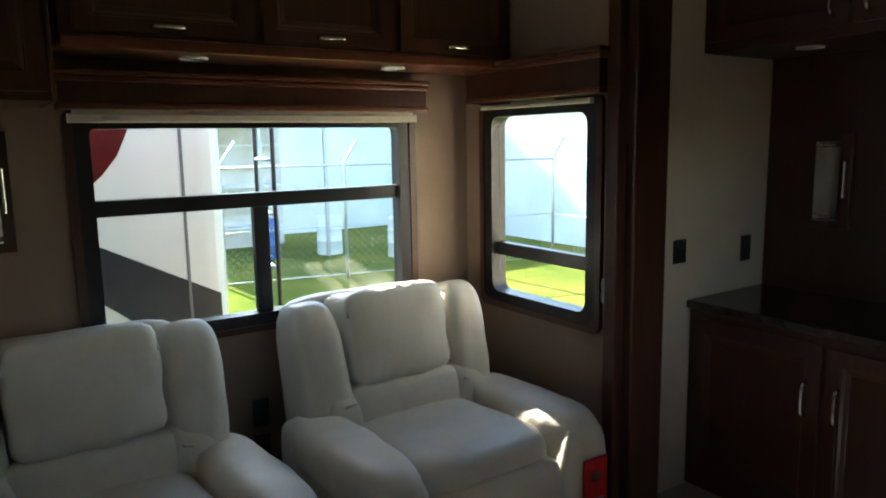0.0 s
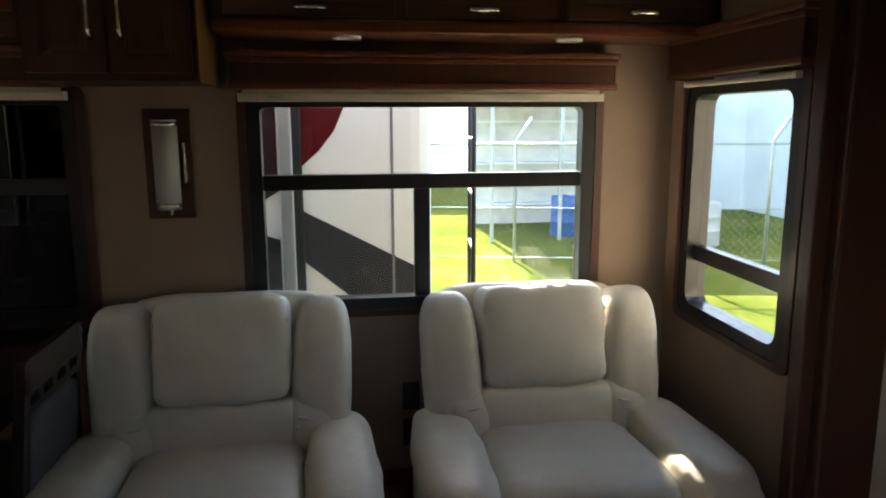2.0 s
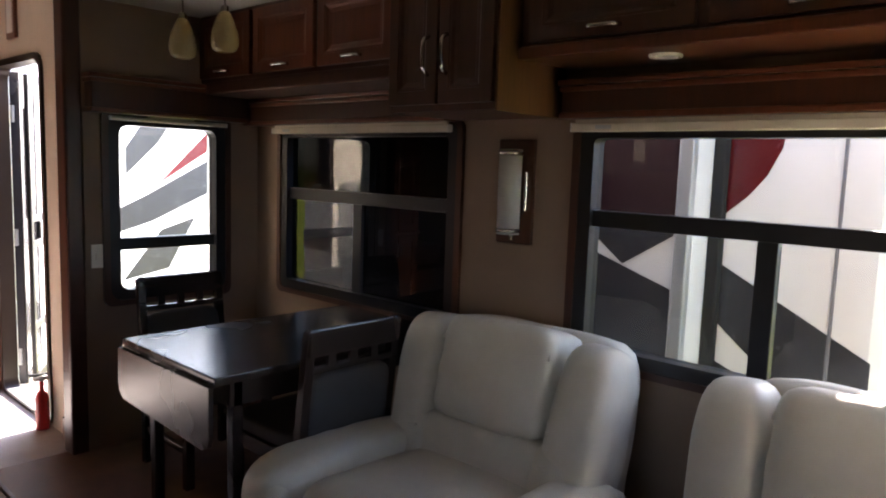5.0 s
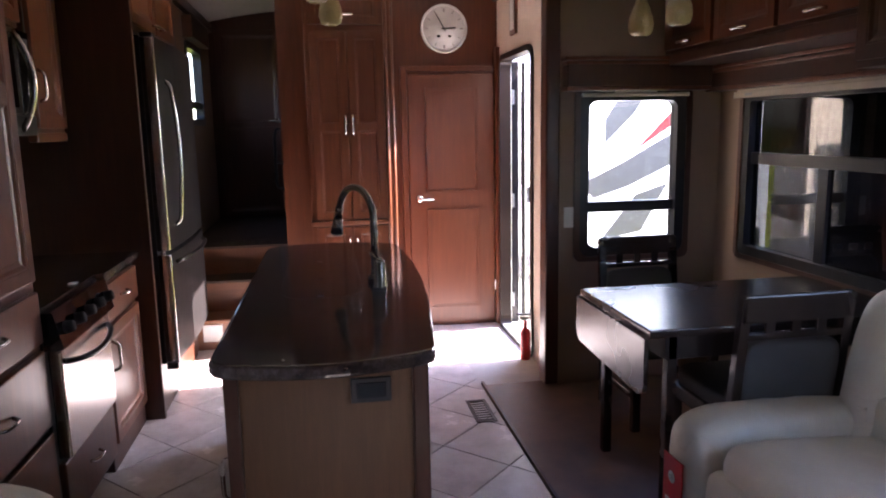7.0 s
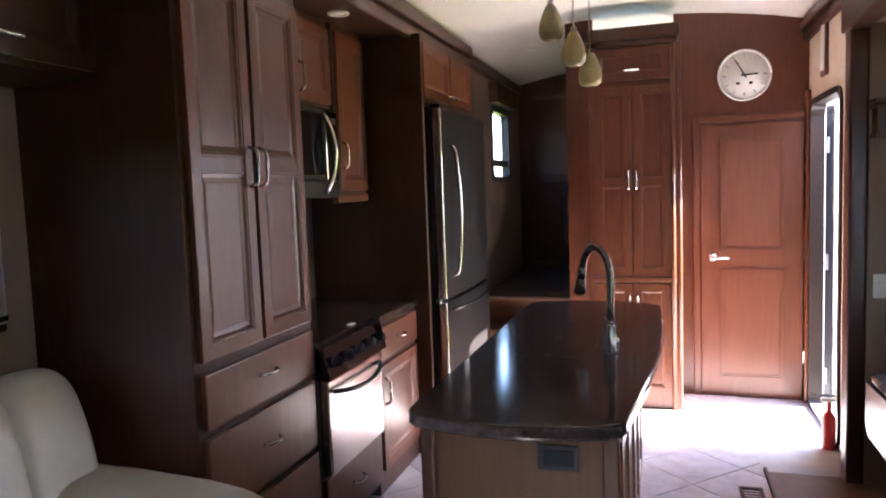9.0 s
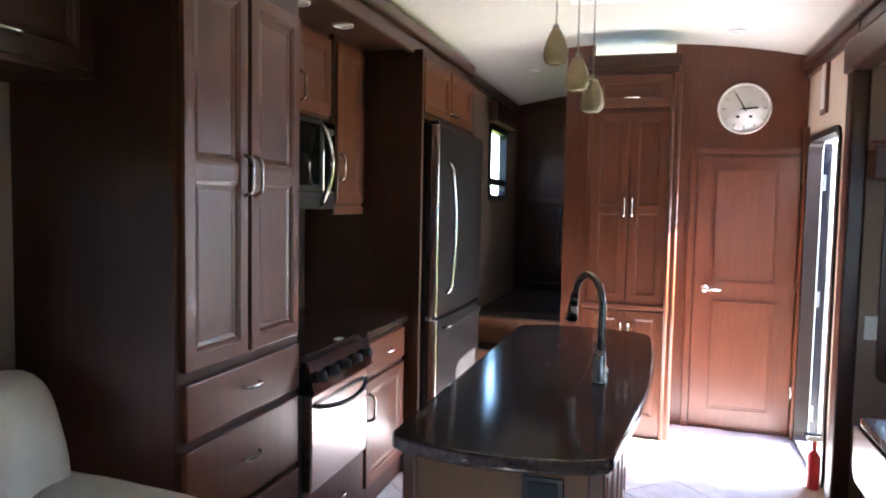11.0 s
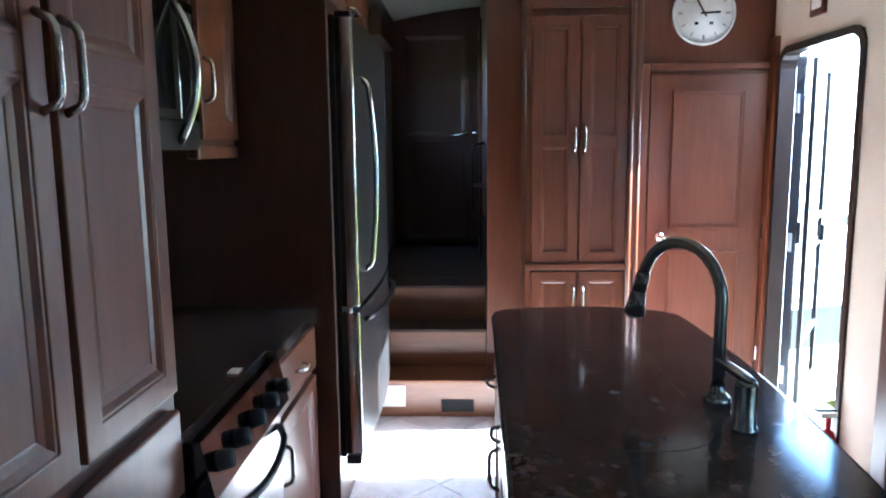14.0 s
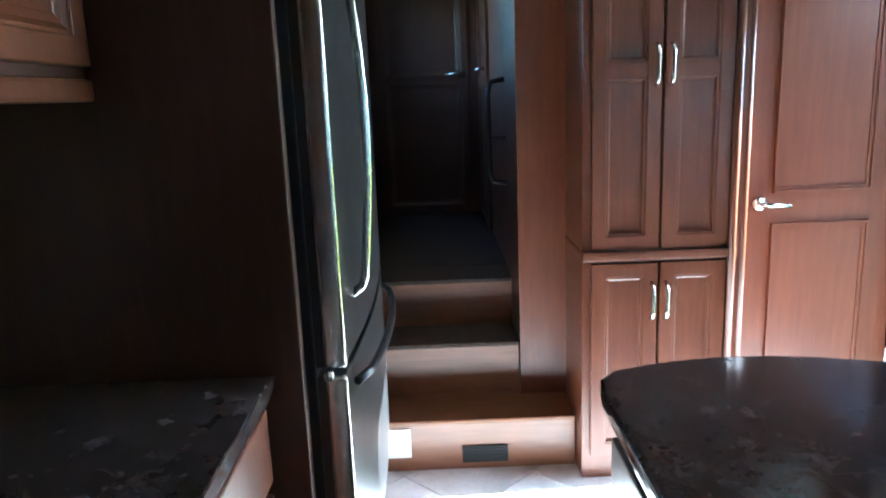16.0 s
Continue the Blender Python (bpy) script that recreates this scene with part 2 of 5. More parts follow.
def prism(outline, y0, y1, axis="y", bev=0.0):
    """A flat outline of (u, v) drawn out between two planes."""
    place = {"y": lambda u, v, w: (u, w, v), "x": lambda u, v, w: (w, u, v), "z": lambda u, v, w: (u, v, w)}[axis]
    bm = bmesh.new()
    a = [bm.verts.new(place(u, v, y0)) for u, v in outline]
    b = [bm.verts.new(place(u, v, y1)) for u, v in outline]
    n = len(a)
    fa, fb = bm.faces.new(a), bm.faces.new(b[::-1])
    for i in range(n):
        bm.faces.new((a[i], b[i], b[(i + 1) % n], a[(i + 1) % n]))
    bmesh.ops.recalc_face_normals(bm, faces=bm.faces)
    if bev:
        bmesh.ops.bevel(bm, geom=list({e for f in (fa, fb) for e in f.edges}), offset=bev, segments=3, profile=0.6, affect="EDGES")
    return bm


def rounded(u0, u1, v0, v1, r, n=5):
    pts = []
    for cu, cv, a0 in ((u1 - r, v1 - r, 0), (u0 + r, v1 - r, 90), (u0 + r, v0 + r, 180), (u1 - r, v0 + r, 270)):
        for k in range(n + 1):
            a = radians(a0 + 90 * k / n)
            pts.append((cu + r * math.cos(a), cv + r * math.sin(a)))
    return pts


def ring(outer, inner, w0, w1, axis):
    """A frame between two outlines of equal length."""
    place = {"y": lambda u, v, w: (u, w, v), "x": lambda u, v, w: (w, u, v), "z": lambda u, v, w: (u, v, w)}[axis]
    bm = bmesh.new()
    loops = [[bm.verts.new(place(u, v, w)) for u, v in o] for o, w in ((outer, w0), (outer, w1), (inner, w1), (inner, w0))]
    n = len(outer)
    for i in range(4):
        a, b = loops[i], loops[(i + 1) % 4]
        for k in range(n):
            bm.faces.new((a[k], a[(k + 1) % n], b[(k + 1) % n], b[k]))
    bmesh.ops.recalc_face_normals(bm, faces=bm.faces)
    return bm


def pillow(size, loc=(0, 0, 0), rx=0, ry=0, rz=0, n=4.0, cuts=10, wob=0.006, seed=0.0, puff=0.0):
    """A stuffed cushion: a rounded block with soft, slightly uneven skin."""
    bm = bmesh.new()
    bmesh.ops.create_cube(bm, size=2)
    bmesh.ops.subdivide_edges(bm, edges=bm.edges[:], cuts=cuts, use_grid_fill=True)
    m = pose(*loc, rx, ry, rz)
    for v in bm.verts:
        d = v.co
        s = (abs(d.x) ** n + abs(d.y) ** n + abs(d.z) ** n) ** (1 / n)
        p = Vector((d.x / s * size[0] / 2, d.y / s * size[1] / 2, d.z / s * size[2] / 2))
        if puff:
            p.y *= 1 + puff * (1 - (2 * p.x / size[0]) ** 2) * (1 - (2 * p.z / size[2]) ** 2)
        p += p.normalized() * wob * noise.noise(p * 9 + Vector((seed, seed * 2, 0)))
        v.co = m @ p
    return bm


def smooth(bm):
    for f in bm.faces:
        f.smooth = True
    return bm


def merge(*bms):
    out = bms[0]
    for b in bms[1:]:
        tmp = bpy.data.meshes.new("tmp")
        b.to_mesh(tmp)
        out.from_mesh(tmp)
        bpy.data.meshes.remove(tmp)
        b.free()
    return out


def link_mesh(name, bm, material):
    me = bpy.data.meshes.new(name)
    bmesh.ops.recalc_face_normals(bm, faces=bm.faces)
    bm.to_mesh(me)
    bm.free()
    me.materials.append(material)
    return new(name, me)


def part(name, bm, material, parent, label=""):
    ob = link_mesh(name, bm, material)
    ob.parent = parent
    if label:
        ob["label"] = label
    return ob


def thing(name, loc, label, category, group="", rz=0):
    ob = new(name)
    ob.matrix_basis = pose(*loc, 0, 0, rz)
    return tagged(ob, label, category, group)


def solid(name, bm, material, label, category, kind="", group=""):
    return tagged(link_mesh(name, bm, material), label, category, group, kind)


def structure(name, bm, material, label, category="wall"):
    return solid(name, bm, material, label, category, "structure")


def wall_mesh(u0, u1, v0, v1, w0, w1, axis, openings=()):
    """One watertight wall slab with openings through it."""
    bm = bmesh.new()
    us = sorted({u0, u1, *(q for o in openings for q in o[:2])})
    vs = sorted({max(v0, min(v1, q)) for q in (v0, v1, *(q for o in openings for q in o[2:]))})
    verts = {}

    def vert(u, v, w):
        if (u, v, w) not in verts:
            verts[u, v, w] = bm.verts.new((u, w, v) if axis == "y" else (w, u, v))
        return verts[u, v, w]

    def full(i, j):
        if not (0 <= i < len(us) - 1 and 0 <= j < len(vs) - 1):
            return False
        cu, cv = (us[i] + us[i + 1]) / 2, (vs[j] + vs[j + 1]) / 2
        return not any(a < cu < b and c < cv < d for a, b, c, d in openings)
    for i in range(len(us) - 1):
        for j in range(len(vs) - 1):
            if not full(i, j):
                continue
            a, b, c, d = us[i], us[i + 1], vs[j], vs[j + 1]
            for w in (w0, w1):
                bm.faces.new([vert(a, c, w), vert(b, c, w), vert(b, d, w), vert(a, d, w)])
            for (di, dj), (p, q) in (((-1, 0), ((a, c), (a, d))), ((1, 0), ((b, c), (b, d))), ((0, -1), ((a, c), (b, c))), ((0, 1), ((a, d), (b, d)))):
                if not full(i + di, j + dj):
                    bm.faces.new([vert(*p, w0), vert(*q, w0), vert(*q, w1), vert(*p, w1)])
    return bm


# ---- the shell of the trailer ----
W1, W2 = (0.22, 1.585, 0.79, 1.63), (-1.67, -0.40, 0.79, 1.64)
W3, W4 = (1.92, 2.53, 0.76, 1.66), (1.89, 2.585, 0.78, 1.67)
DOOR = (-3.245, -2.45, 0.0, 1.972)
HALLWIN = (-4.86, -4.14, 1.56, 2.2)
NORTH, SLIDE_Y, BACK = 1.80, 2.75, -1.08

structure("floor", bx(-3.4, 3.0, -1.15, 1.86, -0.12, -0.008), GROUT, "grey grout bed under stone-look floor tiles", "floor")
structure("floor_slide", bx(-2.0, 2.0, 1.38, 2.80, -0.05, 0.006, 0.004), VINYL, "brown vinyl floor of the dining slide-out", "floor")
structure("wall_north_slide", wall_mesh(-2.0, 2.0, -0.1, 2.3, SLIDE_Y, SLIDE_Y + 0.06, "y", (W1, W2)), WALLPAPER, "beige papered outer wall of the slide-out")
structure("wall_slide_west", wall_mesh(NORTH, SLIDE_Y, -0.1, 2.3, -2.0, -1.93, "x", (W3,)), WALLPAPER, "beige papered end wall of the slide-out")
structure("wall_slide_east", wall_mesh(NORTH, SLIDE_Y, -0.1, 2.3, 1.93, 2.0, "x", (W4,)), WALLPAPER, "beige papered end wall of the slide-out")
structure("ceiling_slide", bx(-2.0, 2.0, NORTH, SLIDE_Y, 2.2, 2.26), CEILING, "cream ceiling of the dining slide-out", "ceiling")
structure("wall_north_entry", wall_mesh(-3.4, -2.0, -0.1, 2.75, NORTH, NORTH + 0.06, "y", (DOOR,)), WALL_LIT, "tan wall round the entry door, lightened for bounced daylight")
structure("wall_north_header", bx(-2.0, 2.0, NORTH, NORTH + 0.06, 2.26, 2.75), WALLPAPER, "beige wall above the slide-out opening")
# the lighter tone stands in for daylight from a rear window
structure("wall_north_rear", bx(2.0, 3.0, NORTH, NORTH + 0.06, -0.1, 2.75), WALL_LIT, "beige wall with a switch beside the rear cabinet, lightened for window light")
structure("wall_east", bx(2.95, 3.02, -1.15, NORTH, -0.1, 2.75), CHERRY_DARK_SHADED, "cherry panelled rear wall, darkened for shade")
structure("wall_bath", bx(-3.44, -3.36, 0.96, NORTH, -0.1, 2.75), CHERRY, "cherry wood wall round the bathroom door")
# hallway cherry takes the darker copy, its shade put into the colour
structure("wall_hall_north", bx(-5.4, -3.36, 0.23, 0.30, 0.0, 2.75), CHERRY_DARK_SHADED, "cherry wall beside the raised hallway, darkened for shade")
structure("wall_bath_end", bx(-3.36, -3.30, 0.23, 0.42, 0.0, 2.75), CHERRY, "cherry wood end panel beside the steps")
structure("wall_hall_end", bx(-5.48, -5.4, -0.6, 0.3, 0.0, 2.75), CHERRY_DARK_SHADED, "cherry wall at the end of the hallway, darkened for shade")
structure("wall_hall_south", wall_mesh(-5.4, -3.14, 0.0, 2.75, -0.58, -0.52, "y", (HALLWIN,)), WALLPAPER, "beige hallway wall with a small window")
# unseen window, guessed from reflections in the dinette glass, added for soft fill
W6 = (0.55, 1.75, 0.95, 1.75)
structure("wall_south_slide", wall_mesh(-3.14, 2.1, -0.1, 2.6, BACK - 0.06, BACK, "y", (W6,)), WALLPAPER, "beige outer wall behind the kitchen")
structure("wall_kitchen_west", bx(-3.2, -3.14, BACK, -0.58, -0.1, 2.75), CHERRY_DARK_SHADED, "dark cherry end panel of the kitchen slide-out")
structure("wall_south_rear", bx(2.1, 3.0, -0.62, -0.55, -0.1, 2.75), WALL_LIT, "beige wall beside the sofa")
structure("wall_sofa_end", bx(2.05, 2.1, BACK, -0.55, -0.1, 2.75), WALLPAPER, "beige end wall of the sofa slide-out")
structure("ceiling_kitchen", bx(-3.14, 2.1, BACK, -0.46, 2.36, 2.42), CHERRY_DARK_SHADED, "dark wood soffit over the kitchen", "ceiling")
structure("wall_south_header", bx(-3.14, 2.1, -0.52, -0.46, 2.42, 2.75), CEILING, "cream band above the kitchen slide-out")

# gently arched roof panel
bm = bmesh.new()
N = 16
rows = []
for i in range(N + 1):
    y = -0.6 + 2.5 * i / N
    z = 2.50 + 0.15 * (1 - ((y - 0.65) / 1.25) ** 2)
    rows.append((y, z))
SKY = (-2.1, -1.72, 0.42, 0.80)
for i in range(N):
    (ya, za), (yb, zb) = rows[i], rows[i + 1]
    for xa, xb in ((-5.5, SKY[0]), (SKY[0], SKY[1]), (SKY[1], 3.05)):
        if xa == SKY[0] and ya > SKY[2] - 0.05 and yb < SKY[3] + 0.05:
            continue
        lo = [bm.verts.new((x, y, z)) for x, y, z in ((xa, ya, za), (xb, ya, za), (xb, yb, zb), (xa, yb, zb))]
        hi = [bm.verts.new(v.co + Vector((0, 0, 0.06))) for v in lo]
        bm.faces.new(lo), bm.faces.new(hi)
        for k in range(4):
            bm.faces.new((lo[k], lo[(k + 1) % 4], hi[(k + 1) % 4], hi[k]))
bmesh.ops.remove_doubles(bm, verts=bm.verts, dist=0.001)
structure("ceiling", bm, CEILING, "cream arched ceiling of the main room", "ceiling")
sv = thing("skylight_vent", (-1.91, 0.64, 2.64), "roof vent with a clear dome letting in blue daylight", "skylight")
part("frame", ring(rounded(-0.26, 0.26, -0.26, 0.26, 0.03), rounded(-0.19, 0.19, -0.19, 0.19, 0.03), -0.02, 0.09, "z"), WHITE, sv)
part("dome", prism(rounded(-0.22, 0.22, -0.22, 0.22, 0.03), 0.085, 0.09, "z"), FROSTED, sv)

# crown trim, slide fascias and baseboards
structure("trim_crown_north", merge(bx(-3.36, 2.95, 1.74, 1.80, 2.44, 2.50, 0.012), bx(-3.36, 2.95, 1.765, 1.80, 2.38, 2.44, 0.01)), CHERRY_DARK_SHADED, "dark wood crown moulding", "trim")
structure("trim_crown_south", merge(bx(-3.14, 2.1, -0.46, -0.40, 2.42, 2.50, 0.012), bx(-3.14, 2.1, -0.46, -0.425, 2.34, 2.42, 0.01)), CHERRY_DARK_SHADED, "dark wood fascia above the kitchen", "trim")
structure("trim_hall_crown", bx(-5.4, -3.14, -0.52, -0.47, 2.42, 2.5, 0.01), CHERRY_DARK_SHADED, "dark wood crown moulding in the hallway", "trim")
structure("trim_slide_west", merge(bx(-2.04, -1.93, 1.72, 1.80, 0, 2.3, 0.012), bx(-2.09, -2.04, 1.76, 1.80, 0, 2.5, 0.008)), CHERRY_DARK_SHADED, "dark wood post at the slide-out's edge", "trim")
structure("trim_slide_east", merge(bx(1.93, 2.12, 1.70, 1.80, 0, 2.3, 0.012), bx(1.88, 1.93, 1.74, 1.80, 0, 2.3, 0.008)), CHERRY_DARK_SHADED, "dark wood post at the slide-out's edge", "trim")
structure("trim_slide_top", bx(-2.04, 2.12, 1.70, 1.80, 2.18, 2.32, 0.012), CHERRY_DARK_SHADED, "dark wood header of the slide-out opening", "trim")
structure("baseboard", merge(bx(-2.20, -2.09, 1.765, 1.80, 0, 0.12, 0.008), bx(-1.93, 1.93, 2.73, 2.75, 0, 0.08, 0.004)), CHERRY, "cherry wood baseboard", "trim")
structure("trim_entry", bx(-3.36, -3.275, 1.772, 1.80, 0, 2.06, 0.006), CHERRY, "cherry wood casing beside the entry door", "trim")
structure("trim_carpet_edge", bx(-2.04, 2.0, 1.365, 1.382, -0.01, 0.014, 0.003), CHERRY_DARK_SHADED, "thin dark strip at the slide-out floor's edge", "trim")


# ---- windows ----
def window(name, span, axis, w_in, w_out, rail, mullion, label, glass, trim=True, glass2=None):
    u0, u1, v0, v1 = span
    inward = -1 if w_in < w_out else 1
    ob = tagged(new(name), label, "window", "", "structure")
    r = 0.03 if axis == "y" and trim else 0.06
    part("window_frame", ring(rounded(u0 - 0.012, u1 + 0.012, v0 - 0.012, v1 + 0.012, r), rounded(u0 + 0.045, u1 - 0.045, v0 + 0.04, v1 - 0.04, r * 0.8), w_in + inward * 0.012, w_out, axis), BLACK, ob, "black aluminium window frame")
    if trim:
        part("trim", ring(rounded(u0 - 0.04, u1 + 0.04, v0 - 0.035, v1 + 0.03, 0.04), rounded(u0 - 0.008, u1 + 0.008, v0 - 0.008, v1 + 0.008, r), w_in + inward * 0.018, w_in - inward * 0.002, axis), CHERRY_DARK_SHADED, ob, "dark wood trim strip")
    mid = (w_in + w_out) / 2

    def slab(a, b, c, d, t, m=BLACK, nm="rail", bev=0.004):
        lo, hi = (mid - t, mid + t)
        return part(nm, bx(*((a, b, lo, hi, c, d) if axis == "y" else (lo, hi, a, b, c, d)), bev), m, ob)
    slab(u0 + 0.03, u1 - 0.03, rail - 0.03, rail + 0.03, 0.022)
    cuts = [u0 + 0.03, u1 - 0.03]
    if mullion is not None:
        slab(mullion - 0.032, mullion + 0.032, v0 + 0.03, rail - 0.03, 0.02, nm="mullion")
        cuts = [u0 + 0.03, mullion, u1 - 0.03]
    for k, (a, b) in enumerate(zip(cuts, cuts[1:])):
        slab(a, b, v0 + 0.03, rail, 0.003, glass2 if glass2 and k else glass, "pane", 0).visible_shadow = False
    if glass2:
        slab(u0 + 0.03, cuts[1], rail, v1 - 0.03, 0.003, glass, "pane", 0).visible_shadow = False
        slab(cuts[1], u1 - 0.03, rail, v1 - 0.03, 0.003, glass2, "pane", 0).visible_shadow = False
    else:
        slab(u0 + 0.03, u1 - 0.03, rail, v1 - 0.03, 0.003, glass, "pane", 0).visible_shadow = False
    return ob


# dark panes of the unseen sofa window, tinted to limit its fill
DEEP_TINT = pane_glass("deep_tinted_glass", (0.15, 0.145, 0.145))
SMOKED = pane_glass("smoked_glass", (0.17, 0.175, 0.18))
window("window_1", W1, "y", SLIDE_Y, SLIDE_Y + 0.06, 1.30, 0.885, "wide black-framed window behind the recliners, three panes", GLASS)
window("window_2", W2, "y", SLIDE_Y, SLIDE_Y + 0.06, 1.30, -1.06, "wide dark-tinted black-framed window beside the dining table", SMOKED, glass2=TINTED)
window("window_3", W3, "x", -1.93, -2.0, 1.03, None, "tall black-framed window at the dining end", GLASS)
window("window_4", W4, "x", 1.93, 2.0, 1.02, None, "tall black-framed window beside a recliner", GLASS)
window("window_6", W6, "y", BACK, BACK - 0.06, 1.35, 1.15, "unseen wide black-framed window added behind the sofa for fill, tinted panes", DEEP_TINT)
window("window_5", HALLWIN, "y", -0.52, -0.58, 1.72, None, "small black-framed window in the hallway", GLASS, False)


# valances with the rolled blind's bottom bar under them
def valance(x0, x1, y0, y1, z0, z1, label):
    ob = thing("window_valance", ((x0 + x1) / 2, (y0 + y1) / 2, z0), label, "valance", "window valances")
    cx, cy = (x0 + x1) / 2, (y0 + y1) / 2
    hx, hy, h = (x1 - x0) / 2, (y1 - y0) / 2, z1 - z0
    part("board", bx(-hx, hx, -hy, hy, 0, h, 0.008), CHERRY_DARK_SHADED, ob)
    part("lower_moulding", bx(-hx - 0.006, hx + 0.006, -hy - 0.006, hy, 0.0, 0.022, 0.006), CHERRY, ob)
    part("upper_moulding", merge(bx(-hx - 0.012, hx + 0.012, -hy - 0.012, hy, h, h + 0.02, 0.006), bx(-hx - 0.006, hx + 0.006, -hy - 0.006, hy, h - 0.022, h - 0.002, 0.006)), CHERRY, ob)
    return ob


valance(0.17, 1.64, 2.655, 2.75, 1.655, 1.77, "cherry wood valance box above the wide window")
valance(-1.92, -0.40, 2.655, 2.75, 1.66, 1.78, "cherry wood valance box above the dinette window")
valance(1.84, 1.93, 1.80, 2.63, 1.69, 1.84, "dark wood valance box above the tall window")
valance(-1.93, -1.84, 1.81, 2.64, 1.67, 1.83, "dark wood valance box above the dinette end window")
def roller_blind(x0, x1, y0, y1, z0, z1):
    ob = thing("roller_blind", ((x0 + x1) / 2, (y0 + y1) / 2, z0), "cream bottom bar of a rolled-up blind under a valance", "blind", "rolled blinds")
    hx, hy, h = (x1 - x0) / 2, (y1 - y0) / 2, z1 - z0
    part("fabric", bx(-hx + 0.01, hx - 0.01, -hy * 0.4, hy * 0.4, h * 0.5, h, 0.001), BLIND, ob)
    part("bottom_bar", bx(-hx, hx, -hy, hy, 0, h * 0.7, min(hy, h) * 0.3), BLIND, ob)
    long_x = hx > hy
    for q in (-1, 1):
        part("end_cap", bx(*((q * hx, q * (hx + 0.006), -hy, hy) if long_x else (-hx, hx, q * hy, q * (hy + 0.006))), 0, h * 0.7, 0.002), WHITE, ob)
    part("pull_tab", bx(*((-hx + 0.1, -hx + 0.16, -hy - 0.004, -hy) if long_x else (-hx - 0.004, -hx, -0.03, 0.03)), h * 0.2, h * 0.5, 0.001), GALV, ob)


roller_blind(0.2, 1.60, 2.685, 2.715, 1.61, 1.655)
roller_blind(-1.69, -0.41, 2.685, 2.715, 1.615, 1.66)
roller_blind(1.888, 1.915, 1.9, 2.58, 1.66, 1.69)
roller_blind(-1.915, -1.888, 1.92, 2.53, 1.64, 1.67)


# ---- cabinets ----
def frame_door(parent, u0, u1, v0, v1, w, out, axis, material, handle=None, panels=1, name="door"):
    """A raised-panel door on the plane w, proud by 2 cm towards out. handle: (u, v, 'h' or 'v')."""
    f = 0.05 if (u1 - u0) > 0.2 and (v1 - v0) / panels > 0.2 else 0.035
    o, i = w, w + out * 0.02

    def bar(a, b, c, d, p, q, bev=0.003):
        return bx(*((a, b, p, q, c, d) if axis == "y" else (p, q, a, b, c, d)), bev)
    step = (v1 - v0 - f) / panels
    rim = ring([(u0, v0), (u1, v0), (u1, v1), (u0, v1)], [(u0 + f, v0 + f), (u1 - f, v0 + f), (u1 - f, v1 - f), (u0 + f, v1 - f)], o, i, axis)
    bmesh.ops.bevel(rim, geom=rim.edges[:], offset=0.0035, segments=2, profile=0.6, affect="EDGES")
    d = part(name, rim, material, parent)
    for k in range(1, panels):
        part("rail", bar(u0 + f - 0.002, u1 - f + 0.002, v0 + k * step, v0 + k * step + f, o, w + out * 0.0185), material, d)
    for k in range(panels):
        a, b = v0 + k * step + f, v0 + (k + 1) * step
        g = 0.03 if u1 - u0 - 2 * f > 0.14 and b - a > 0.14 else 0.012
        body = bar(u0 + f, u1 - f, a, b, o, w + out * 0.007, 0)
        slope = bmesh.new()
        loops = []
        for inset, h in ((0.0, 0.0175), (0.006, 0.0175), (g * 0.55, 0.011), (g, 0.0085), (g + 0.003, 0.0072)):
            loops.append([slope.verts.new((u, w + out * h, v) if axis == "y" else (w + out * h, u, v)) for u, v in ((u0 + f + inset, a + inset), (u1 - f - inset, a + inset), (u1 - f - inset, b - inset), (u0 + f + inset, b - inset))])
        for p, q in zip(loops, loops[1:]):
            for j in range(4):
                slope.faces.new((p[j], p[(j + 1) % 4], q[(j + 1) % 4], q[j]))
        part("panel", body, material, d)
        part("panel_moulding", slope, material, d)
    if handle:
        hu, hv, way = handle
        L = 0.055 if way == "h" else 0.068
        off = w + out * 0.02
        pts = []
        for k in range(13):
            s = -1 + k / 6
            rise = 0.03 * (1 - s ** 8)
            pu, pv = (hu + s * L, hv) if way == "h" else (hu, hv + s * L)
            pts.append((pu, off + out * rise, pv) if axis == "y" else (off + out * rise, pu, pv))
        part("handle", smooth(tube(pts, 0.0068, 8)), NICKEL, d, "satin nickel handle")
    return d


def cabinet(name, x0, x1, y0, y1, z0, z1, material, label, category="cabinet", group=""):
    ob = thing(name, (0, 0, 0), label, category, group)
    part("body", bx(x0, x1, y0, y1, z0, z1, 0.004), material, ob)
    return ob


UF = 2.42
# backlit cabinets by the wide window use the darkened cherry as shade
c = cabinet("overhead_cabinet", 0.16, 1.93, UF, 2.75, 1.85, 2.2, CHERRY_DARK_SHADED, "cherry overhead cabinet with three lift-up doors above the recliners, darkened for shade")
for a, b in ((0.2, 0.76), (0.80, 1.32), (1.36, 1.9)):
    frame_door(c, a, b, 1.88, 2.18, UF, -1, "y", CHERRY_DARK_SHADED, ((a + b) / 2, 1.905, "h"))
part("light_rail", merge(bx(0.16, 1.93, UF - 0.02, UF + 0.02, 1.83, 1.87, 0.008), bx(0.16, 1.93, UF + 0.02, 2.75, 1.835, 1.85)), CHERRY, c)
c = cabinet("overhead_cabinet", -0.40, 0.12, 2.35, 2.75, 1.665, 2.2, CHERRY_DARK_SHADED, "cherry double-door overhead cabinet beside the sconce, darkened for shade")
frame_door(c, -0.39, -0.145, 1.69, 2.18, 2.35, -1, "y", CHERRY_DARK_SHADED, (-0.185, 1.86, "v"))
